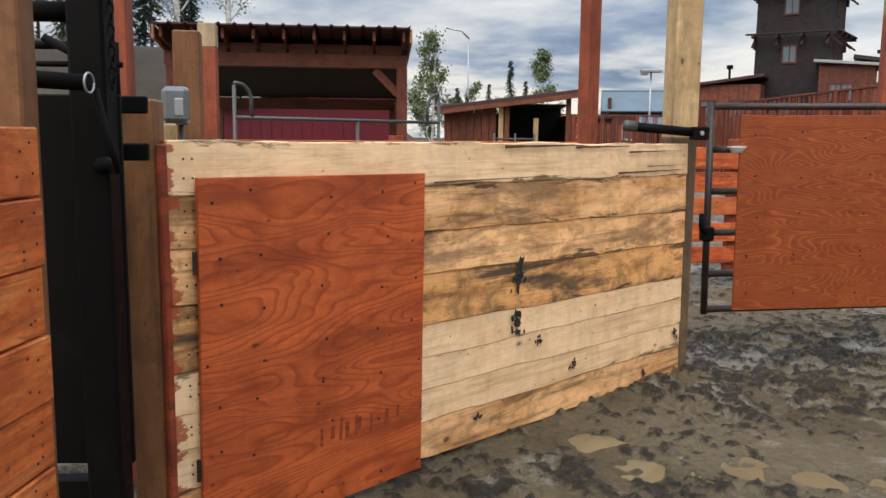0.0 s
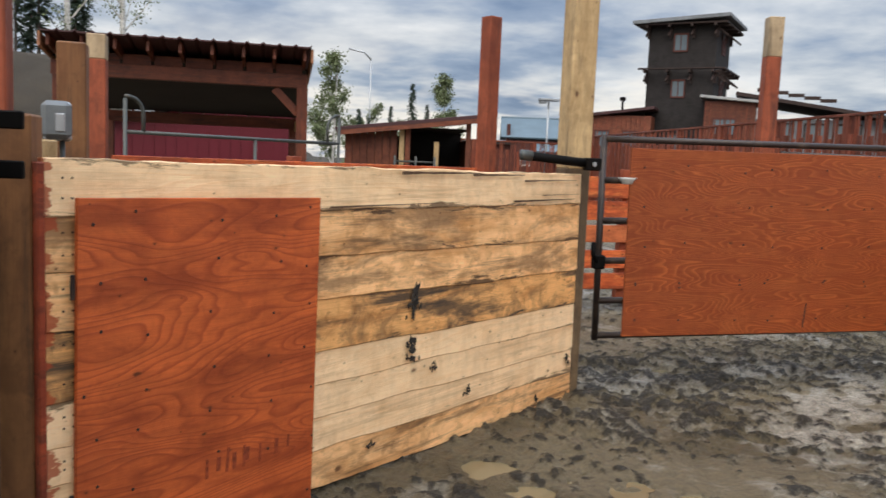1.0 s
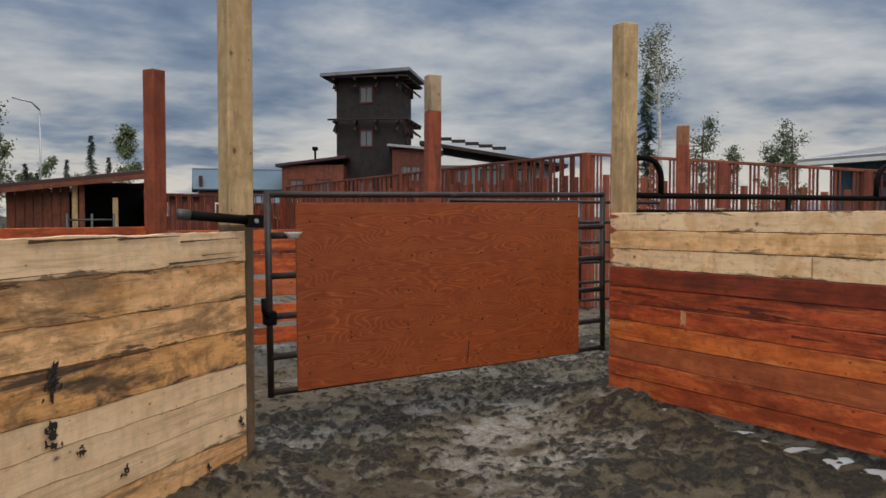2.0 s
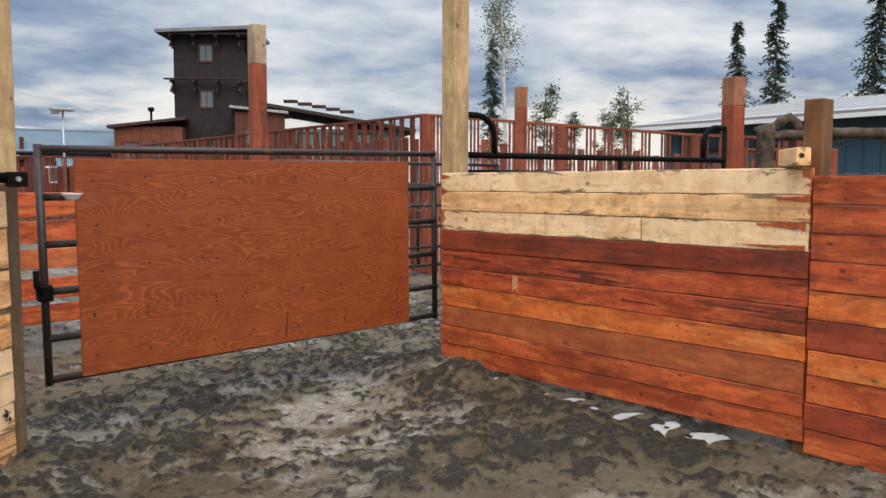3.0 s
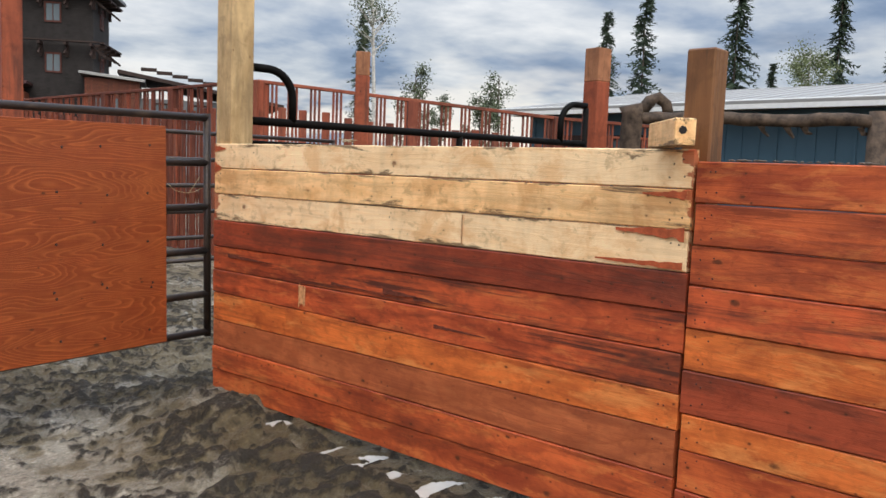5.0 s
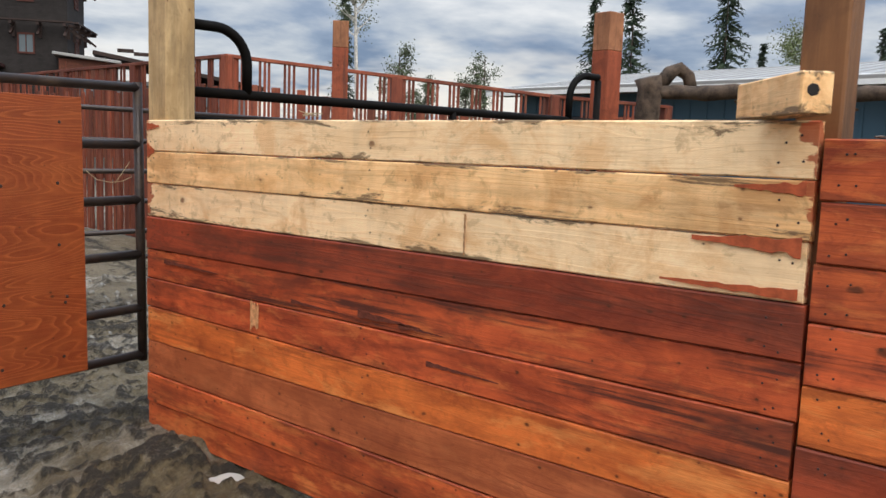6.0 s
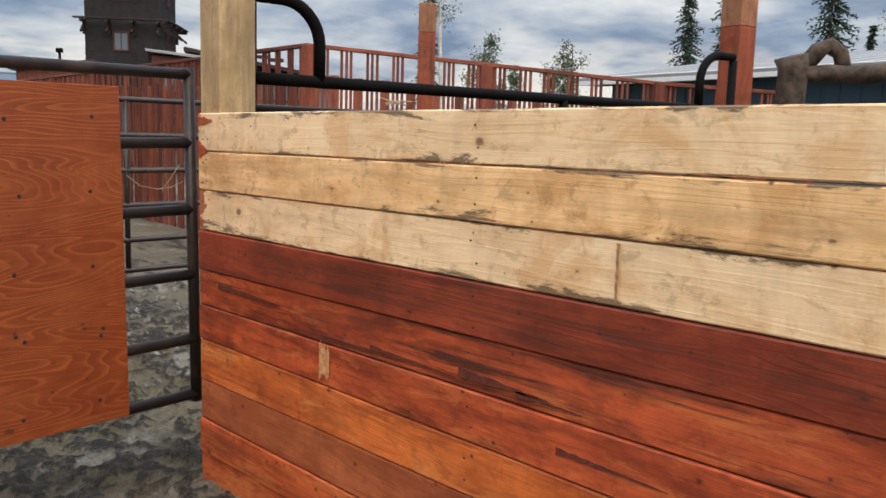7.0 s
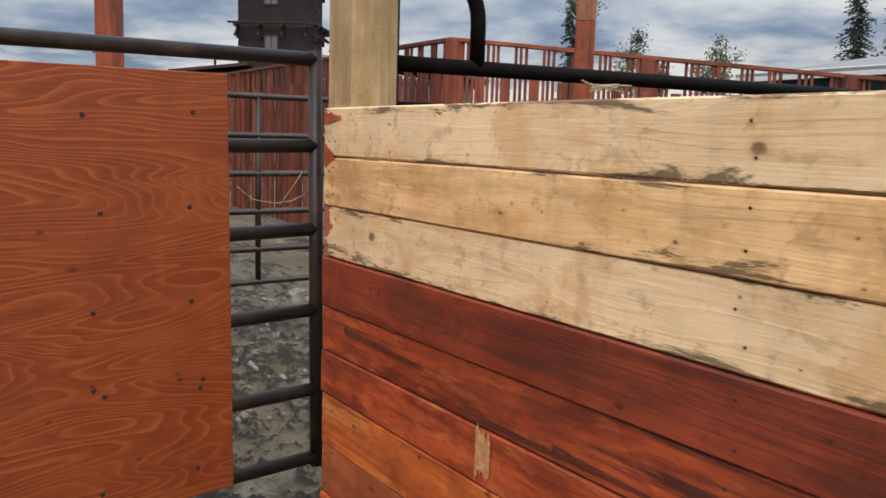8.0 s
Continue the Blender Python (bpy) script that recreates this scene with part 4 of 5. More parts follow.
board_fence("plank_panel", facing((-0.94, -0.6), (-0.698, 1.60)), 2.215, l_rows, "orange stained board fence panel beside a black steel gate")
square_post("fence_post", pose(-0.772, 1.665, 0, 0, 0, 7), 0.105, 1.83, M_POST_BROWN, "brown square post behind the stained boards")


def steel_gate():
    root = thing("steel_gate", pose(-0.722, 2.03, 0), "black steel gate with chain and pipe handle", "steel gate")
    part("panel", box(0.52, 0.02, 1.0, 0.004, (-0.21, 0.05, 1.095)), M_BLACK, root)
    part("foot_rail", box(0.50, 0.05, 0.07, 0.004, (-0.22, 0.05, 0.52)), M_BLACK, root)
    part("upright", box(0.092, 0.09, 2.9, 0.008, (0, 0, 1.45)), M_BLACK, root)
    part("rail", tube([(-0.5, 0.02, 1.80), (-0.04, 0.02, 1.80)], 0.026, 12), M_BLACK, root, smooth=True)
    part("rail", tube([(-0.5, 0.4, 1.755), (-0.08, 0.4, 1.755)], 0.013, 10), M_BLACK, root, smooth=True)
    part("rail", tube([(-0.5, 0.4, 1.70), (-0.06, 0.4, 1.70)], 0.009, 10), M_BLACK, root, smooth=True)
    part("brace", tube([(-0.28, 0.38, 1.775), (-0.10, 0.38, 1.68)], 0.013, 10), M_BLACK, root, smooth=True)
    part("strut", tube([(-0.085, 0.4, 1.55), (-0.085, 0.4, 1.765)], 0.016, 10), M_BLACK, root, smooth=True)
    part("handle", tube([(-0.25, -0.18, 1.63), (0.055, -0.18, 1.612)], 0.024, 14, 0.8), M_BLACK, root, smooth=True)
    part("ring", tube([(0.058 + 0.004 * math.cos(a), -0.18 + 0.019 * math.cos(a), 1.612 + 0.023 * math.sin(a)) for a in [2 * math.pi * k / 20 for k in range(21)]], 0.003, 8), M_STEEL, root, "bright steel ring", smooth=True)
    for z in (1.575, 1.445):
        part("lug", box(0.12, 0.02, 0.048, 0.004, (0.015, 0.19, z)), M_BLACK, root)
    part("lever", tube([(0.06, -0.15, 1.60), (0.085, -0.14, 1.47), (0.105, -0.14, 1.40)], 0.008, 10), M_BLACK, root, smooth=True)
    part("knob", tube([(0.045, -0.04, 1.415), (0.045, -0.09, 1.415)], 0.022, 12), M_BLACK, root, smooth=True)
    for k in range(18):
        c = (0.062, -0.035, 1.62 + 0.026 * k)
        pts = [(c[0] + (0.008 * math.cos(a) if k % 2 else 0), c[1] + (0 if k % 2 else 0.008 * math.cos(a)), c[2] + 0.016 * math.sin(a)) for a in [2 * math.pi * j / 10 for j in range(11)]]
        part("chain_link", tube(pts, 0.003, 6), M_BLACK, root, smooth=True)


steel_gate()


def outlet_box():
    root = thing("outlet_box", pose(-0.728, 2.79, 1.517, 0, 0, 12), "clear plastic weatherproof outlet cover on conduit", "outlet box")
    part("back", box(0.085, 0.03, 0.13, 0.008, (0, 0.03, 0.075)), M_STEEL, root)
    part("cover", box(0.092, 0.05, 0.125, 0.016, (0, -0.008, 0.078)), M_CLEAR, root, "cloudy clear cover")
    part("socket", box(0.03, 0.006, 0.06, 0.003, (0.012, -0.034, 0.07)), M_STEEL, root)
    for x in (-0.012, 0.014):
        part("conduit", tube([(x, 0.03, -1.5), (x, 0.03, 0.015)], 0.009, 10), M_GREY_PIPE, root, smooth=True)


outlet_box()
square_post("stub_post", pose(-0.715, 2.66, 0, 0, 0, 45), 0.04, 1.53, M_POST_PALE, "pale cut stub beside the outlet box")


# ---- tall slat fence round the yard ----
def slat_fence(name, a, b, za, zb, label, gap=0.056, low=0.36, seed=1, post_step=2.4):
    """Tall fence: posts, a sloping cap rail, thin slats up to it and wide boards that end lower."""
    root = thing(name, facing(a, b), label, "slat fence", "yard fences")
    rng = random.Random(seed)
    length = math.hypot(b[0] - a[0], b[1] - a[1])
    up = Matrix.Rotation(radians(-90), 4, "Y")
    me_post = part("post", box(1.0, 0.16, 0.16, 0.006), M_SLAT, root).data
    me_slat = part("slat", box(1.0, 0.022, 0.034, 0.002), M_SLAT, root).data
    me_board = part("board", box(1.0, 0.025, 0.115, 0.003), M_SLAT, root).data
    for ob in list(root.children):
        bpy.data.objects.remove(ob)

    def stand(name2, me, x, y, z1, z0=0.02):
        ob = link_mesh(name2, me, None, root)
        ob.matrix_basis = pose(x, y, (z0 + z1) / 2, 0, 0, rng.uniform(-4, 4)) @ up @ Matrix.Diagonal(((z1 - z0), 1, 1, 1))

    top = lambda x: za + (zb - za) * x / length
    n = max(1, round(length / post_step))
    for k in range(n + 1):
        stand("post", me_post, length * k / n, 0.03, top(length * k / n) + 0.015)
    x = 0.12
    k = 0
    slats, boards = [], []
    while x < length - 0.08:
        boards.append(x) if k % 4 == 3 else slats.append(x)
        x += gap * (1.75 if k % 4 > 1 else 1.0) * rng.uniform(0.85, 1.15)
        k += 1
    for x in slats:
        stand("slat", me_slat, x, rng.uniform(-0.03, 0.0), top(x) - 0.02)
    for x in boards:
        stand("board", me_board, x, -0.045 + rng.uniform(0, 0.02), top(x) - low + rng.uniform(-0.06, 0.06))
    slope = math.degrees(math.atan2(zb - za, length))
    c = part("cap_rail", box(length + 0.05, 0.10, 0.045, 0.004), M_SLAT, root)
    c.matrix_basis = pose(length / 2, 0.0, (za + zb) / 2) @ Matrix.Rotation(radians(-slope), 4, "Y")
    c = part("mid_rail", box(length, 0.04, 0.09, 0.004), M_SLAT, root)
    c.matrix_basis = pose(length / 2, 0.045, 0.9)


FC = (9.22, 10.78)
slat_fence("slat_fence", (9.9, 28.2), FC, 2.58, 2.6, "tall red-brown slat fence with a cap rail", seed=2)
slat_fence("slat_fence", FC, (12.65, 8.05), 2.6, 2.29, "tall red-brown slat fence with uneven boards", seed=3)
slat_fence("slat_fence", (12.65, 8.05), (14.7, 7.35), 2.29, 2.27, "red-brown slat fence running on towards the blue building", seed=4, gap=0.075)
slat_fence("slat_fence", (3.2, 27.0), (9.8, 28.3), 2.25, 2.25, "low weathered picket fence at the far end of the yard", low=0.3, seed=5, gap=0.07)
slat_fence("slat_fence", (16.5, 9.5), (18.0, 8.3), 2.2, 2.2, "short red slat fence in front of the blue building", seed=6, gap=0.1)


# ---- log rail ----
def log_rail():
    root = thing("log_rail", pose(8.67, 4.55, 0), "weathered peeling log rail on log posts", "log rail")
    rng = random.Random(4)
    pts = [(0.85 * f * 3, -1.8 * f * 3 , 2.0 + 0.012 * rng.uniform(-1, 1)) for f in [k / 60 for k in range(61)]]
    part("rail", tube(pts, 0.052, 12, 1.15, 0.16, 3), M_LOG, root, smooth=True)
    part("post", tube([(0, 0, -0.2), (0.01, 0, 0.9), (-0.01, 0.02, 1.6), (0.0, 0, 2.02), (-0.02, 0.01, 2.1)], 0.08, 14, 1.25, 0.1, 5), M_LOG, root, smooth=True)
    part("knob", tube([(0.03, -0.03, 2.02), (0.10, -0.10, 2.14), (0.15, -0.15, 2.175), (0.20, -0.20, 2.12), (0.225, -0.23, 1.98)], 0.055, 12, 0.8, 0.2, 6), M_LOG, root, "burled knot at the log's end", smooth=True)
    for f in (0.325, 0.80):
        part("post", tube([(2.55 * f, -5.4 * f, -0.2), (2.55 * f, -5.4 * f, 1.0), (2.55 * f, -5.4 * f, 2.08)], 0.085, 14, 0.9, 0.05, 8), M_LOG, root, smooth=True)
    for k in range(14):
        f = rng.uniform(0.05, 0.6)
        x, y = 2.55 * f, -5.4 * f
        part("bark_strip", tube([(x, y, 1.95), (x + 0.02, y - 0.02, 1.9), (x + 0.05, y - 0.05, 1.91 - rng.uniform(0.01, 0.06))], 0.032, 5, 0.3, 0.3, k), M_LOG, root)


log_rail()


# ---- buildings ----
def window_part(root, m, w, h, frame_mat=M_TRIM_RED, double=True):
    f = part("window", join_boxes([((w + 0.24, 0.1, 0.14), (0, 0, h / 2 + 0.07)), ((w + 0.24, 0.1, 0.14), (0, 0, -h / 2 - 0.07)), ((0.12, 0.1, h), (-w / 2 - 0.06, 0, 0)), ((0.12, 0.1, h), (w / 2 + 0.06, 0, 0))]
                                  + ([((0.06, 0.08, h), (0, 0, 0))] if double else [])), frame_mat, root)
    f.matrix_basis = m
    p = part("pane", box(w, 0.02, h, 0), M_GLASS, f)
    p.matrix_basis = pose(0, 0.02, 0)
    return f


def tower():
    D = 78.0
    az = radians(24.9)
    x0, y0 = D * math.sin(az), D * math.cos(az)
    root = thing("watch_tower", pose(x0, y0, 0, 0, 0, -38), "dark shingled three-storey tower with bracketed eaves", "tower")
    W, H = 5.75, 14.1
    part("wall", box(W, W, H, 0.03, (0, 0, H / 2)), M_SHINGLE, root)
    for k in range(48):
        z = 0.4 + k * 0.295
        part("shingle_course", join_boxes([((W + 0.02, 0.03, 0.05), (0, -W / 2 + 0.004, z)), ((0.03, W + 0.02, 0.05), (W / 2 - 0.004, 0, z))]), M_SHINGLE, root)
    r = part("roof", box(W + 2.4, W + 2.4, 0.32, 0.03), M_GREY_WALL, root, "flat grey-edged roof")
    r.matrix_basis = pose(0, 0, H + 0.15, 0, -2.5)
    part("eave", box(W + 1.9, W + 1.9, 0.16, 0.02, (0, 0, H - 0.2)), M_TRIM_DARK, root)
    for z, reach in ((H - 0.35, 1.0), (H - 4.15, 0.95)):
        for side in range(2):
            for u in (-W / 2, -W / 6, W / 6, W / 2):
                turn = Matrix.Rotation(radians(90 * side), 4, "Z")
                b = part("bracket", join_boxes([((0.22, reach, 0.24), (u, -W / 2 - reach / 2, z)), ((0.2, 0.2, 0.9), (u, -W / 2 - 0.1, z - 0.55))]), M_TRIM_DARK, root)
                b.matrix_basis = turn
                s = part("strut", box(0.16, 1.15, 0.16, 0, (u, -W / 2 - 0.48, z - 0.5), Matrix.Rotation(radians(40), 4, "X")), M_TRIM_DARK, root)
                s.matrix_basis = turn
        if z < H - 1:
            part("ledge", join_boxes([((W + 1.2, 0.4, 0.12), (0, -W / 2 - 0.75, z + 0.2))], 0.01), M_TRIM_DARK, root)
            part("ledge", join_boxes([((0.4, W + 1.2, 0.12), (W / 2 + 0.75, 0, z + 0.2))], 0.01), M_TRIM_DARK, root)
    for z in (H - 1.7, H - 5.6, H - 10.2):
        window_part(root, pose(-0.1, -W / 2 - 0.04, z), 1.0, 1.3)
        if z > 6:
            window_part(root, pose(W / 2 + 0.04, 0, z, 0, 0, 90), 0.9, 1.3)
    return x0, y0


TX, TY = tower()


def lodge():
    """Low timber building round the foot of the tower."""
    root = thing("timber_lodge", pose(TX, TY, 0, 0, 0, -30), "long low timber lodge beside the tower", "building")
    part("wall", box(5.4, 7.0, 6.0, 0.02, (-5.0, -1.5, 3.0)), M_FAR_WOOD, root)
    r = part("roof", box(6.2, 8.0, 0.25, 0.02), M_ROOF_DARK, root)
    r.matrix_basis = pose(-5.1, -1.5, 6.3, 0, -7)
    part("wall", box(4.0, 5.0, 7.3, 0.02, (4.0, -3.0, 3.65)), M_FAR_WOOD, root)
    r = part("roof", box(4.8, 6.0, 0.22, 0.02), M_WHITE_ROOF, root)
    r.matrix_basis = pose(4.0, -3.0, 7.45, 0, 5)
    part("wall", box(11.0, 7.0, 6.0, 0.02, (10.5, -1.0, 3.0)), M_GREY_WALL, root, "grey sided wing")
    r = part("roof", box(13.0, 9.0, 0.3, 0.02), M_TRIM_DARK, root)
    r.matrix_basis = pose(10.8, -1.2, 6.9, 0, 9)
    for k in range(5):
        b = part("rafter_tail", box(1.3, 0.25, 0.3, 0.02), M_TRIM_DARK, root)
        b.matrix_basis = pose(6.5 + k * 1.3, 2.0, 8.9 - 0.22 * k)
    for x0, x1, y, h in ((-7.6, -2.4, -5.03, 6.0), (2.1, 5.9, -5.53, 7.3)):
        first = part("batten", box(0.09, 0.06, h, 0), M_SLAT, root)
        first.matrix_basis = pose(x0, y, h / 2)
        for k in range(1, int((x1 - x0) / 0.4) + 1):
            link_mesh("batten", first.data, None, root).matrix_basis = pose(x0 + 0.4 * k, y, h / 2)
    for x, z, w in ((-6.4, 4.0, 1.1), (-4.0, 4.0, 1.1), (3.6, 5.2, 1.6)):
        window_part(root, pose(x, -5.06 if x < 0 else -5.56, z), w, 1.2)
    for x in (8.0, 10.6, 13.0):
        window_part(root, pose(x, -4.56, 4.9), 1.6, 1.3, M_TRIM_DARK)
    part("vent_pipe", tube([(-5.6, 0, 6.0), (-5.6, 0, 7.7)], 0.1, 8), M_BLACK, root)
    part("vent_cap", box(0.5, 0.5, 0.35, 0.05, (-5.6, 0, 7.8)), M_BLACK, root)


lodge()


def open_shed():
    """Lean-to with exposed rafters on square posts."""
    root = thing("open_shed", facing((-3.57, 12.5), (0.0, 12.7)), "open timber shed with red metal roof and exposed rafters", "shed")
    L, deep = 3.56, 3.9
    up = Matrix.Rotation(radians(-90), 4, "Y")
    for x in (0.1, L - 0.07):
        for y, h in ((0.0, 2.51), (deep, 2.1)):
            s = part("post", box(h, 0.16, 0.16, 0.006), M_SHED, root)
            s.matrix_basis = pose(x, y, h / 2) @ up
    part("beam", box(L, 0.16, 0.2, 0.006, (L / 2, 0, 2.60)), M_SHED, root)
    part("beam", box(L, 0.16, 0.2, 0.006, (L / 2, deep, 2.1)), M_SHED, root)
    pitch = math.degrees(math.atan2(0.67, deep + 0.9))
    mid = deep / 2 - 0.15
    for k in range(9):
        x = 0.06 + (L - 0.12) * k / 8
        r = part("rafter", box(deep + 0.75, 0.045, 0.15, 0.004), M_SHED, root)
        r.matrix_basis = pose(x, mid, 2.605, 0, 0, 90) @ Matrix.Rotation(radians(pitch), 4, "Y")
        if k < 8:
            part("blocking", box(L / 8 - 0.06, 0.03, 0.15, 0.003, (x + L / 16, 0.0, 2.77)), M_SHED, root)
    bm = bmesh.new()
    cols = []
    n = 16 * 6
    for k in range(n + 1):
        x = -0.02 + (L + 0.05) * k / n
        rib = 0.028 if k % 6 == 0 else 0.0
        cols.append([bm.verts.new((x, y, z + rib + dz)) for y, z in ((-0.62, 3.04), (deep + 0.3, 2.37)) for dz in (0, -0.02)])
    for a, b in zip(cols, cols[1:]):
        bm.faces.new((a[0], b[0], b[2], a[2]))
        bm.faces.new((a[1], a[3], b[3], b[1]))
        bm.faces.new((a[0], a[1], b[1], b[0]))
        bm.faces.new((a[2], b[2], b[3], a[3]))
    bmesh.ops.recalc_face_normals(bm, faces=bm.faces)
    part("roofing", bm, M_ROOF_DARK, root, "ribbed dark red roofing")
    # black sheet added below the rafters so the underside reads as shaded
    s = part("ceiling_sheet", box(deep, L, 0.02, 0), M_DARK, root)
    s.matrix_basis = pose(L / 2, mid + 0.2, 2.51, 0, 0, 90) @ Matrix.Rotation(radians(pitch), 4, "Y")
    for x in (-0.03, L + 0.04):
        s = part("barge_board", box(deep + 0.9, 0.035, 0.2, 0.004), M_POST_FADED, root, "faded barge board")
        s.matrix_basis = pose(x, mid, 2.59, 0, 0, 90) @ Matrix.Rotation(radians(pitch), 4, "Y")
    for s, x in ((1, 0.15), (-1, L - 0.15)):
        b = part("knee_brace", box(0.5, 0.06, 0.12, 0.004), M_SHED, root)
        b.matrix_basis = pose(x + s * 0.15, 0.0, 2.30, 0, -45 * s)
    part("side_rail", box(0.05, deep, 0.2, 0.004, (L - 0.02, deep / 2, 2.05)), M_POST_PALE, root)


open_shed()


def red_barn():
    root = thing("red_barn", facing((-4.5, 19.2), (3.3, 19.6)), "low crimson metal-sided barn with grey roof", "barn")
    bm = bmesh.new()
    L, H = 4.3, 2.5
    front = [(0, -0.1), (L, -0.1), (L, H + 0.12), (2.75, H + 0.12), (0, H - 0.45)]
    a = [bm.verts.new((x, 0, z)) for x, z in front]
    b = [bm.verts.new((x, 6, z)) for x, z in front]
    bm.faces.new(a)
    bm.faces.new(list(reversed(b)))
    for k in range(5):
        bm.faces.new((a[k], b[k], b[(k + 1) % 5], a[(k + 1) % 5]))
    bmesh.ops.recalc_face_normals(bm, faces=bm.faces)
    part("wall", bm, M_RED_WALL, root)
    rib = box(0.02, 0.012, H - 0.3, 0.0)
    first = part("rib", rib, M_RED_WALL, root)
    first.matrix_basis = pose(0.15, -0.012, H / 2 - 0.3)
    me = first.data
    for k in range(1, 17):
        link_mesh("rib", me, None, root).matrix_basis = pose(0.15 + k * 0.235, -0.012, H / 2 - 0.3 + min(k, 10) * 0.03)
    r = part("roof", box(3.0, 6.6, 0.1, 0.01), M_GREY_WALL, root)
    r.matrix_basis = pose(1.3, 3, H - 0.10, 0, -11.7)
    r = part("roof", box(1.7, 6.6, 0.1, 0.01), M_GREY_WALL, root)
    r.matrix_basis = pose(3.55, 3, H + 0.16)


red_barn()


def low_shed():
    """Red lean-to with an open dark bay."""
    root = thing("loafing_shed", facing((0.93, 22.4), (4.25, 22.05)), "low red timber shed with an open dark bay", "shed")
    L, deep = 3.35, 3.2
    zt = lambda x: 2.20 + 0.125 * x
    x = 0.1
    while x < 1.45:
        h = zt(x) - 0.1
        b = part("board", box(h, 0.03, 0.19, 0.004), M_FAR_WOOD, root)
        b.matrix_basis = pose(x, 0.0, h / 2) @ Matrix.Rotation(radians(-90), 4, "Y")
        x += 0.2
    # walls and sheet added in near-black: the bay's shade is in their colour
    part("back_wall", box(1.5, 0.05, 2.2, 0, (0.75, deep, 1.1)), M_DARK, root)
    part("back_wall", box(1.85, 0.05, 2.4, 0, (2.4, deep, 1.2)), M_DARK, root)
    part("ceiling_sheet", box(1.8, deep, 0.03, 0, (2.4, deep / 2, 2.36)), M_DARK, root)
    for x in (0.03, L - 0.03):
        part("side_wall", box(0.05, deep, 2.1, 0, (x, deep / 2, 1.05)), M_FAR_WOOD, root)
    r = part("roof", box(L + 0.5, deep + 0.7, 0.1, 0.01), M_ROOF_DARK, root)
    r.matrix_basis = pose(L / 2, deep / 2 - 0.1, zt(L / 2) + 0.06, 0, math.degrees(-math.atan(0.125)))
    f = part("fascia", box(L + 0.4, 0.05, 0.16, 0.004), M_FAR_WOOD, root)
    f.matrix_basis = pose(L / 2, -0.42, zt(L / 2) - 0.03, 0, math.degrees(-math.atan(0.125)))
    for x, pale in ((1.52, 1), (1.68, 0), (2.45, 1), (3.3, 0)):
        h = zt(x) - 0.05 if x != 2.45 else 2.0
        p = part("post", box(h, 0.13, 0.13, 0.004), M_POST_PALE if pale else M_FAR_WOOD, root)
        p.matrix_basis = pose(x, -0.05, h / 2) @ Matrix.Rotation(radians(-90), 4, "Y")
    for z in (1.45, 1.2, 0.9):
        part("rail", tube([(1.35, -0.5, z), (2.4, -0.5, z)], 0.025, 8), M_GREY_PIPE, root, smooth=True)
    for x in (1.35, 1.9, 2.4):
        part("rail_post", tube([(x, -0.5, 0), (x, -0.5, 1.6)], 0.03, 8), M_GREY_PIPE, root, smooth=True)


low_shed()


def far_house():
    root = thing("far_house", facing((17.2, 73), (26.5, 71)), "brown house with blue-grey metal roof", "house")
    L = 9.5
    part("wall", box(L, 7, 3.6, 0.02, (L / 2, 3.5, 1.8)), M_TRIM_RED, root)
    part("gable", box(0.3, 7, 2.0, 0.02, (0.1, 3.5, 4.0)), M_TRIM_RED, root)
    for s, y in ((1, 1.7), (-1, 5.3)):
        r = part("roof", box(L + 1.2, 4.4, 0.15, 0.02), M_BLUE_ROOF, root)
        r.matrix_basis = pose(L / 2, y, 4.8, 27 * s)
    r = part("porch_roof", box(L - 2, 3.4, 0.15, 0.02), M_BLUE_ROOF, root)
    r.matrix_basis = pose(L / 2 + 1.5, -1.4, 3.0, 14)
    for x in (2.0, 7.0):
        window_part(root, pose(x, -0.05, 2.0), 1.3, 1.1, M_WHITE)
    part("porch_post", box(0.2, 0.2, 2.8, 0, (L - 0.2, -2.8, 1.4)), M_TRIM_RED, root)
    wing = thing("far_house", facing((8.8, 62), (14.2, 61.5)), "low grey-brown house behind the fence", "house")
    part("wall", box(6, 5, 2.9, 0.02, (3, 2.5, 1.45)), M_TRIM_RED, wing)
    part("roof", box(6.8, 5.8, 0.2, 0.02, (3, 2.5, 3.0)), M_TRIM_DARK, wing)
    window_part(wing, pose(2.4, -0.05, 2.0), 2.2, 0.7, M_WHITE)


far_house()


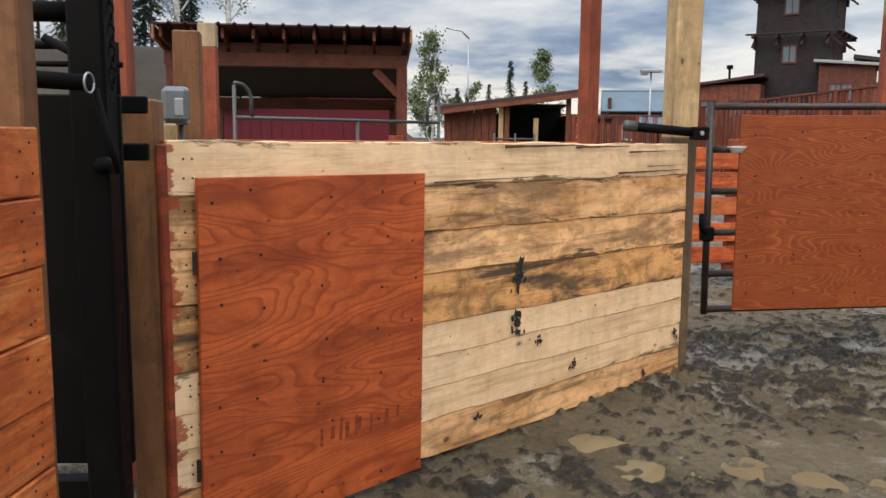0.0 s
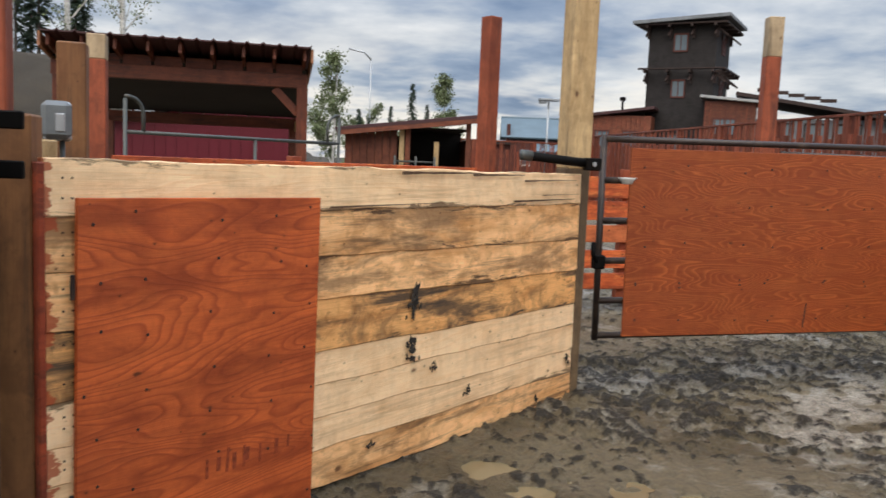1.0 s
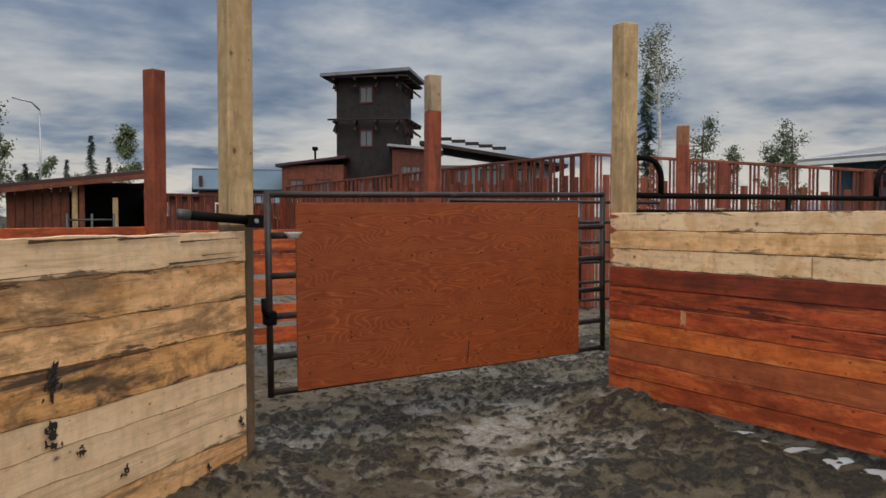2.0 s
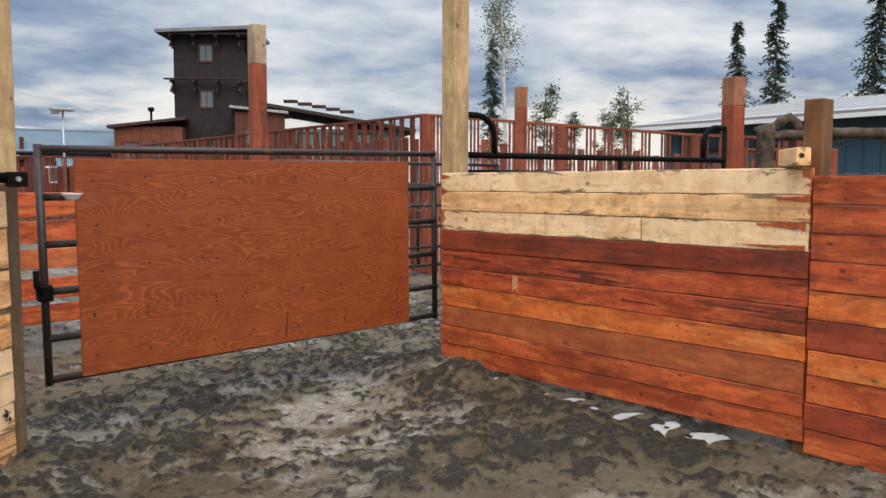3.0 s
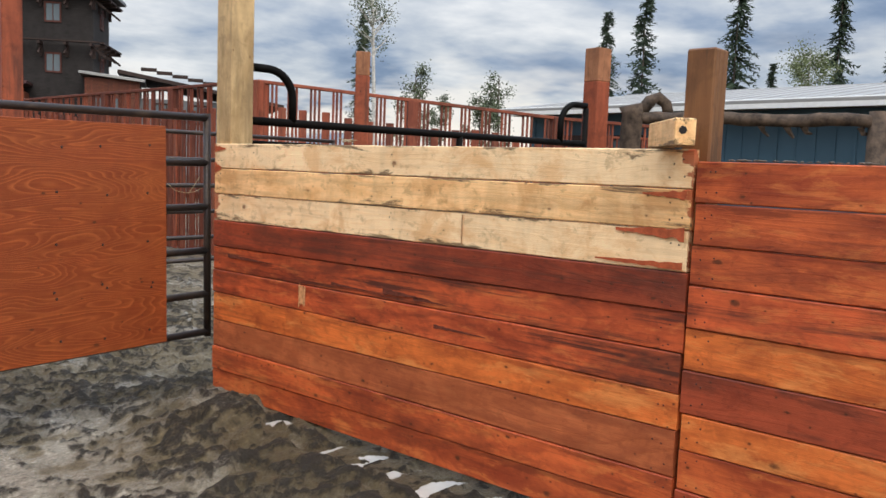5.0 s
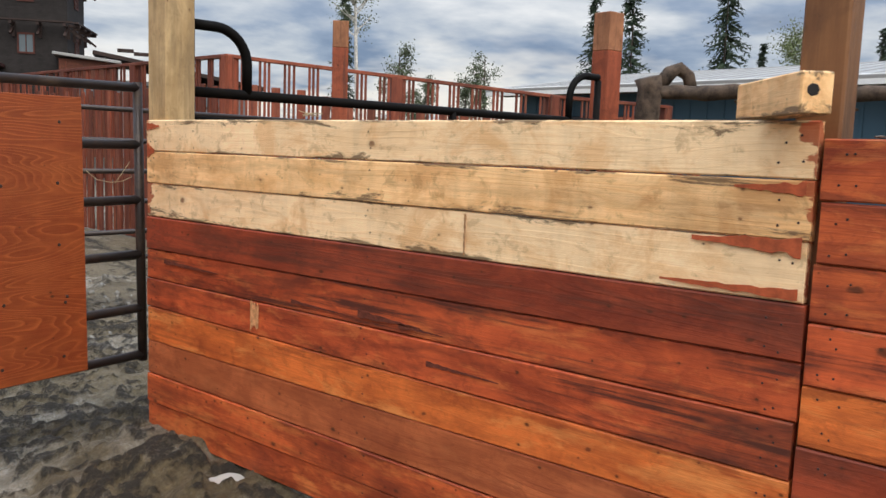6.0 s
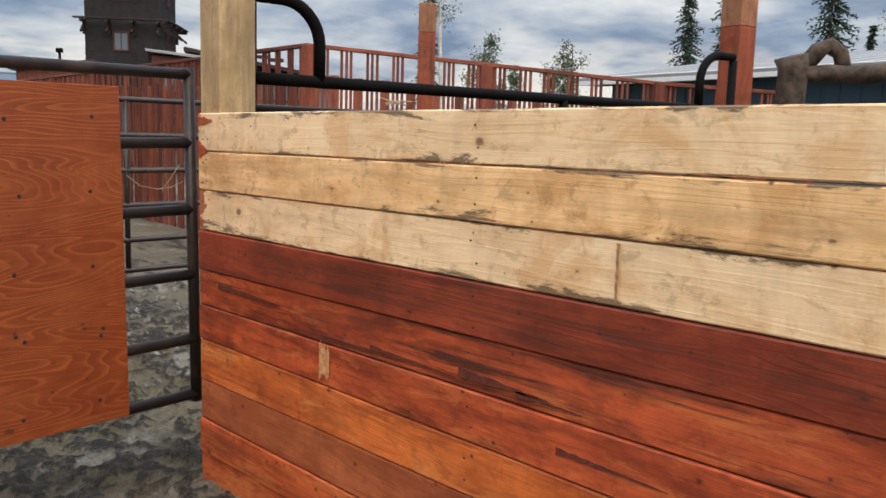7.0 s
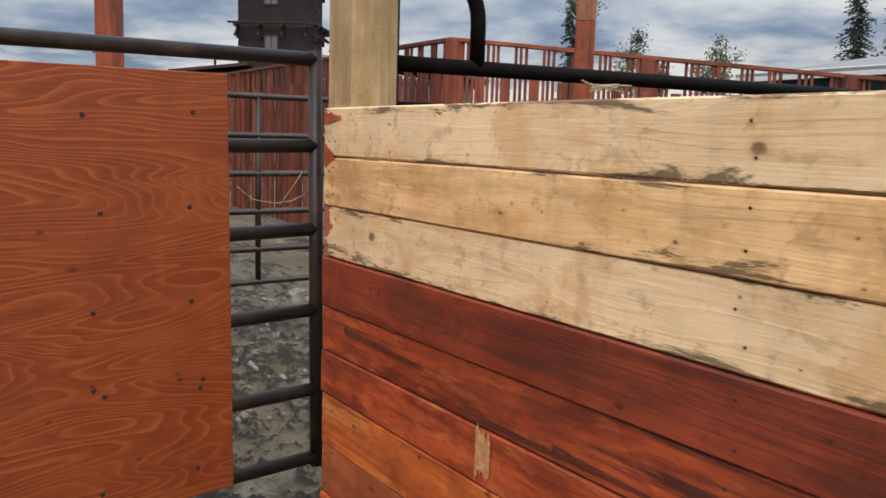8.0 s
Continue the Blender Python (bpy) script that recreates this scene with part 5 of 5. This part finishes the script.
def blue_building():
    root = thing("blue_building", facing((22.9, 16.0), (19.4, -14.2)), "long blue metal building with pale low-pitched roof", "building")
    L, H = 30.5, 3.3
    part("wall", box(L, 11, H, 0.02, (L / 2, 5.5, H / 2)), M_BLUE_WALL, root)
    first = part("rib", box(0.05, 0.014, H, 0), M_BLUE_WALL, root)
    first.matrix_basis = pose(0.2, -0.02, H / 2)
    me = first.data
    for k in range(1, 66):
        link_mesh("rib", me, None, root).matrix_basis = pose(0.2 + 0.45 * k, -0.02, H / 2)
    for s, y in ((1, 2.4), (-1, 8.6)):
        r = part("roof", box(L + 1.2, 6.5, 0.12, 0.02), M_WHITE_ROOF, root)
        r.matrix_basis = pose(L / 2, y, H + 0.42, 8.5 * s)
    part("fascia", box(L + 1.2, 0.06, 0.22, 0.01, (L / 2, -0.78, H - 0.10)), M_WHITE, root)
    part("soffit", box(L + 1.0, 0.75, 0.05, 0, (L / 2, -0.4, H - 0.16)), M_TRIM_DARK, root)
    bm_seam = box(0.04, 6.45, 0.012, 0)
    first = part("roof_seam", bm_seam, M_WHITE_ROOF, root)
    first.matrix_basis = pose(0.3, 2.4, H + 0.49, 8.5)
    me = first.data
    for k in range(1, 50):
        link_mesh("roof_seam", me, None, root).matrix_basis = pose(0.3 + 0.61 * k, 2.4, H + 0.49, 8.5)
    for x in (2.0, 3.6):
        window_part(root, pose(x, -0.05, 1.9), 0.9, 1.0, M_TRIM_DARK, False)


blue_building()


def light_pole(x, y, h, label, head=True):
    root = thing("light_pole", pose(x, y, 0), label, "light pole")
    part("pole", tube([(0, 0, 0), (0, 0, h)], 0.07, 8, 0.7), M_STEEL, root, smooth=True)
    if head:
        part("lamp_head", box(1.1, 0.5, 0.14, 0.02, (0, 0, h)), M_STEEL, root)
        part("lamp_head", box(0.35, 0.4, 0.2, 0.02, (-0.35, 0, h - 0.12)), M_GREY_WALL, root)
    else:
        part("arm", tube([(0, 0, h), (-0.5, 0, h + 0.5), (-1.6, 0, h + 0.7)], 0.06, 8), M_STEEL, root, smooth=True)


light_pole(12.9, 45.0, 5.1, "steel light pole with flat lamp heads")
light_pole(4.0, 60, 8.4, "slender street light pole with a bent arm", head=False)


# ---- trees ----
def spruce_mesh(height, seed, width=0.16, bare=0.12, dense=1.0):
    """Narrow northern spruce: drooping branches hung with short needle sprays."""
    rng = np.random.RandomState(seed)
    verts, faces = [], []
    n = int(height * 13 * dense)
    for i in range(n):
        f = bare + (1 - bare) * (i / n)
        z = height * f
        reach = height * width * (1 - f) ** 0.75 * rng.uniform(0.45, 1.15) + 0.12
        if rng.rand() < 0.06:
            continue
        a = rng.uniform(0, 2 * np.pi)
        out = np.array([np.cos(a), np.sin(a), 0])
        side = np.array([-np.sin(a), np.cos(a), 0])
        steps = max(4, int(reach * 7))
        for s in range(steps):
            g = (s + 0.5) / steps
            base = out * reach * g + np.array([0, 0, z - reach * 0.45 * g ** 1.3])
            for w in range(3):
                size = (0.20 + 0.16 * (1 - g)) * rng.uniform(0.7, 1.4) * (0.6 + 0.03 * height)
                d = out * rng.uniform(0.1, 0.9) + side * rng.uniform(-1, 1) + np.array([0, 0, rng.uniform(-0.9, 0.25)])
                d /= np.linalg.norm(d)
                q = np.cross(d, rng.normal(size=3))
                q /= np.linalg.norm(q)
                k = len(verts)
                verts += [base - q * size * 0.16, base + q * size * 0.16, base + d * size]
                faces.append((k, k + 1, k + 2))
    me = bpy.data.meshes.new("crown")
    me.from_pydata([tuple(v) for v in verts], [], faces)
    me.materials.append(M_NEEDLES)
    return me


def spruce(x, y, height, me, base_height_, label="tall narrow dark green spruce", z=0.0):
    root = thing("spruce", pose(x, y, z, 0, 0, (x * 37 + y * 11) % 360), label, "spruce tree", "spruces round the yard")
    part("trunk", tube([(0, 0, -0.3), (0.03, 0, height * 0.5), (0, 0.02, height * 0.98)], 0.009 * height, 8, 0.12), M_BARK, root)
    c = link_mesh("crown", me, None, root)
    s = height / base_height_
    c.matrix_basis = Matrix.Diagonal((s, s, s, 1))


SPRUCE = [spruce_mesh(10, 1, 0.17, 0.1, 1.9), spruce_mesh(10, 2, 0.14, 0.1, 1.9), spruce_mesh(10, 3, 0.11, 0.2, 1.1)]


def at(azimuth, dist):
    """A far place by compass bearing from the pen."""
    a = radians(azimuth - 0.5)
    return 1.5 + dist * math.sin(a), 0.5 + dist * math.cos(a)


def leaf_tree_mesh(height, seed, crown=0.45, spread=0.22, leaves=2600, size=0.13):
    """Limbs and a ragged crown of single leaves round the limb ends."""
    rng = np.random.RandomState(seed)
    limbs, tips = [], []
    lean = rng.uniform(-0.04, 0.04, 2)
    for i in range(int(10 + height * 1.6)):
        f = rng.uniform(1 - crown * 1.25, 0.97)
        a = rng.uniform(0, 2 * np.pi)
        r = height * spread * rng.uniform(0.4, 1.0) * (1.15 - f)/(0.15 + crown) + 0.15
        p0 = np.array([lean[0] * f * height, lean[1] * f * height, f * height * 0.93])
        p1 = p0 + np.array([np.cos(a) * r, np.sin(a) * r, r * rng.uniform(0.5, 1.4)])
        limbs.append((p0, p1))
        for g in (0.5, 0.75, 1.0):
            tips.append((p0 + (p1 - p0) * g, 0.10 * height * rng.uniform(0.5, 1.0) * (0.5 + spread * 1.6)))
    verts, faces = [], []
    for i in range(leaves):
        c, r = tips[rng.randint(len(tips))]
        o = c + rng.normal(size=3) * r * 0.40
        d, q = rng.normal(size=3), rng.normal(size=3)
        d /= np.linalg.norm(d)
        q = np.cross(d, q)
        q /= np.linalg.norm(q)
        s = size * rng.uniform(0.6, 1.4)
        k = len(verts)
        verts += [o, o + d * s * 0.5 + q * s * 0.35, o + d * s, o + d * s * 0.5 - q * s * 0.35]
        faces.append((k, k + 1, k + 2, k + 3))
    return limbs, verts, faces, lean


def leaf_tree(x, y, height, seed, leaf_mat, bark, label, z=0.0, **kw):
    root = thing("leaf_tree", pose(x, y, z), label, "tree", "leafy trees round the yard")
    limbs, verts, faces, lean = leaf_tree_mesh(height, seed, **kw)
    part("trunk", tube([(lean[0] * f * height, lean[1] * f * height, f * height * 0.95 - 0.2) for f in (0, 0.3, 0.6, 0.8, 1.0)], 0.011 * height, 8, 0.25), bark, root)
    out = bmesh.new()
    for p0, p1 in limbs:
        b = tube([p0, (p0 + p1) / 2 + np.array([0, 0, -0.05]), p1], 0.004 * height, 5, 0.3)
        me = bpy.data.meshes.new("tmp")
        b.to_mesh(me)
        b.free()
        out.from_mesh(me)
        bpy.data.meshes.remove(me)
    part("branchwork", out, bark, root)["kind"] = "stuff"
    me = bpy.data.meshes.new("leaves")
    me.from_pydata([tuple(v) for v in verts], [], faces)
    link_mesh("crown", me, leaf_mat, root)


# behind the blue building: bearing, distance, height
for k, (az, d, h) in enumerate(((59.25, 46, 9.9), (61.6, 46, 11.5), (67.3, 47, 12.3), (73.2, 48, 11.9), (76.0, 47, 8.0), (69.6, 50, 7.8), (79.0, 48, 11.5), (43.1, 52, 10.4), (82, 50, 12))):
    spruce(*at(az, d), h, SPRUCE[k % 2], 10)
for k, (az, d, h) in enumerate(((71.9, 46, 8.5), (78.5, 46, 8.0), (84, 46, 9))):
    leaf_tree(*at(az, d), h, 20 + k, M_LEAVES, M_BIRCH, "light green birch behind the blue building", crown=0.75, spread=0.28, leaves=11000, size=0.09)
leaf_tree(*at(44.2, 47), 13.0, 31, M_LEAVES_DARK, M_BIRCH, "tall slender birch with a high sparse crown", crown=0.34, spread=0.11, leaves=3400, size=0.10)
for k, (az, d, h) in enumerate(((46.55, 45, 7.0), (48.4, 47, 5.4), (51.3, 46, 5.9), (52.5, 46, 7.0), (60.5, 47, 5.9), (62.0, 47, 5.7))):
    leaf_tree(*at(az, d), h, 40 + k, M_LEAVES_DARK, M_BARK, "small sparse aspen beyond the slat fence", crown=0.6, spread=0.2, leaves=3200, size=0.10)
# beyond the sheds
leaf_tree(*at(-0.6, 34), 5.9, 61, M_LEAVES, M_BIRCH, "full green birch behind the open shed", crown=0.8, spread=0.2, leaves=7000, size=0.10)
leaf_tree(*at(8.3, 62), 8.4, 62, M_LEAVES, M_BIRCH, "full green birch beyond the low shed", crown=0.8, spread=0.17, leaves=7000, size=0.14)
for k, (az, d, h) in enumerate(((3.6, 70, 6.0), (5.0, 75, 5.6), (2.4, 68, 5.0))):
    leaf_tree(*at(az, d), h, 64 + k, M_LEAVES, M_BIRCH, "small green birch in the distance", crown=0.8, spread=0.25, leaves=3500, size=0.16)
for k, (az, d, h) in enumerate(((1.3, 36, 3.6), (6.0, 70, 7.8), (4.6, 72, 6.0), (7.0, 68, 6.0), (1.9, 35, 3.2))):
    spruce(*at(az, d), h, SPRUCE[k % 2], 10)
rng_t = random.Random(12)
for k in range(18):
    az = -34 + k * 1.08 + rng_t.uniform(-0.5, 0.5)
    d = 44 + rng_t.uniform(-3, 6)
    x, y = at(az, d)
    spruce(x, y, rng_t.uniform(5.5, 11.5), SPRUCE[1 + k % 2], 10, "thin spruce standing on the bank", float(ground_height(np.array(x), np.array(y))))
for k in range(3):
    x, y = at(-20 + k * 3.2, 43)
    leaf_tree(x, y, 13.5, 80 + k, M_LEAVES, M_BIRCH, "tall thin birch on the bank", float(ground_height(np.array(x), np.array(y))), crown=0.7, spread=0.12, leaves=2600, size=0.13)


# ---- loose stones beyond the gate ----
def stones():
    rng = np.random.RandomState(9)
    bm = bmesh.new()
    for k in range(360):
        x, y = rng.uniform(4.6, 8.6), rng.uniform(6.7, 10.0)
        r = rng.uniform(0.008, 0.032) * (1.5 if rng.rand() < 0.1 else 1)
        z = float(ground_height(np.array(x), np.array(y)))
        m = Matrix.Translation((x, y, z + r * 0.2)) @ Euler(rng.uniform(0, 6, 3)).to_matrix().to_4x4() @ Matrix.Diagonal((r * rng.uniform(0.7, 1.5), r, r * 0.6, 1))
        bmesh.ops.create_icosphere(bm, subdivisions=2, radius=1, matrix=m)
    ob = part("gravel", bm, M_STONE, smooth=True)
    tagged(ob, "scattered pale stones lying on the mud", "stones", kind="stuff")


stones()
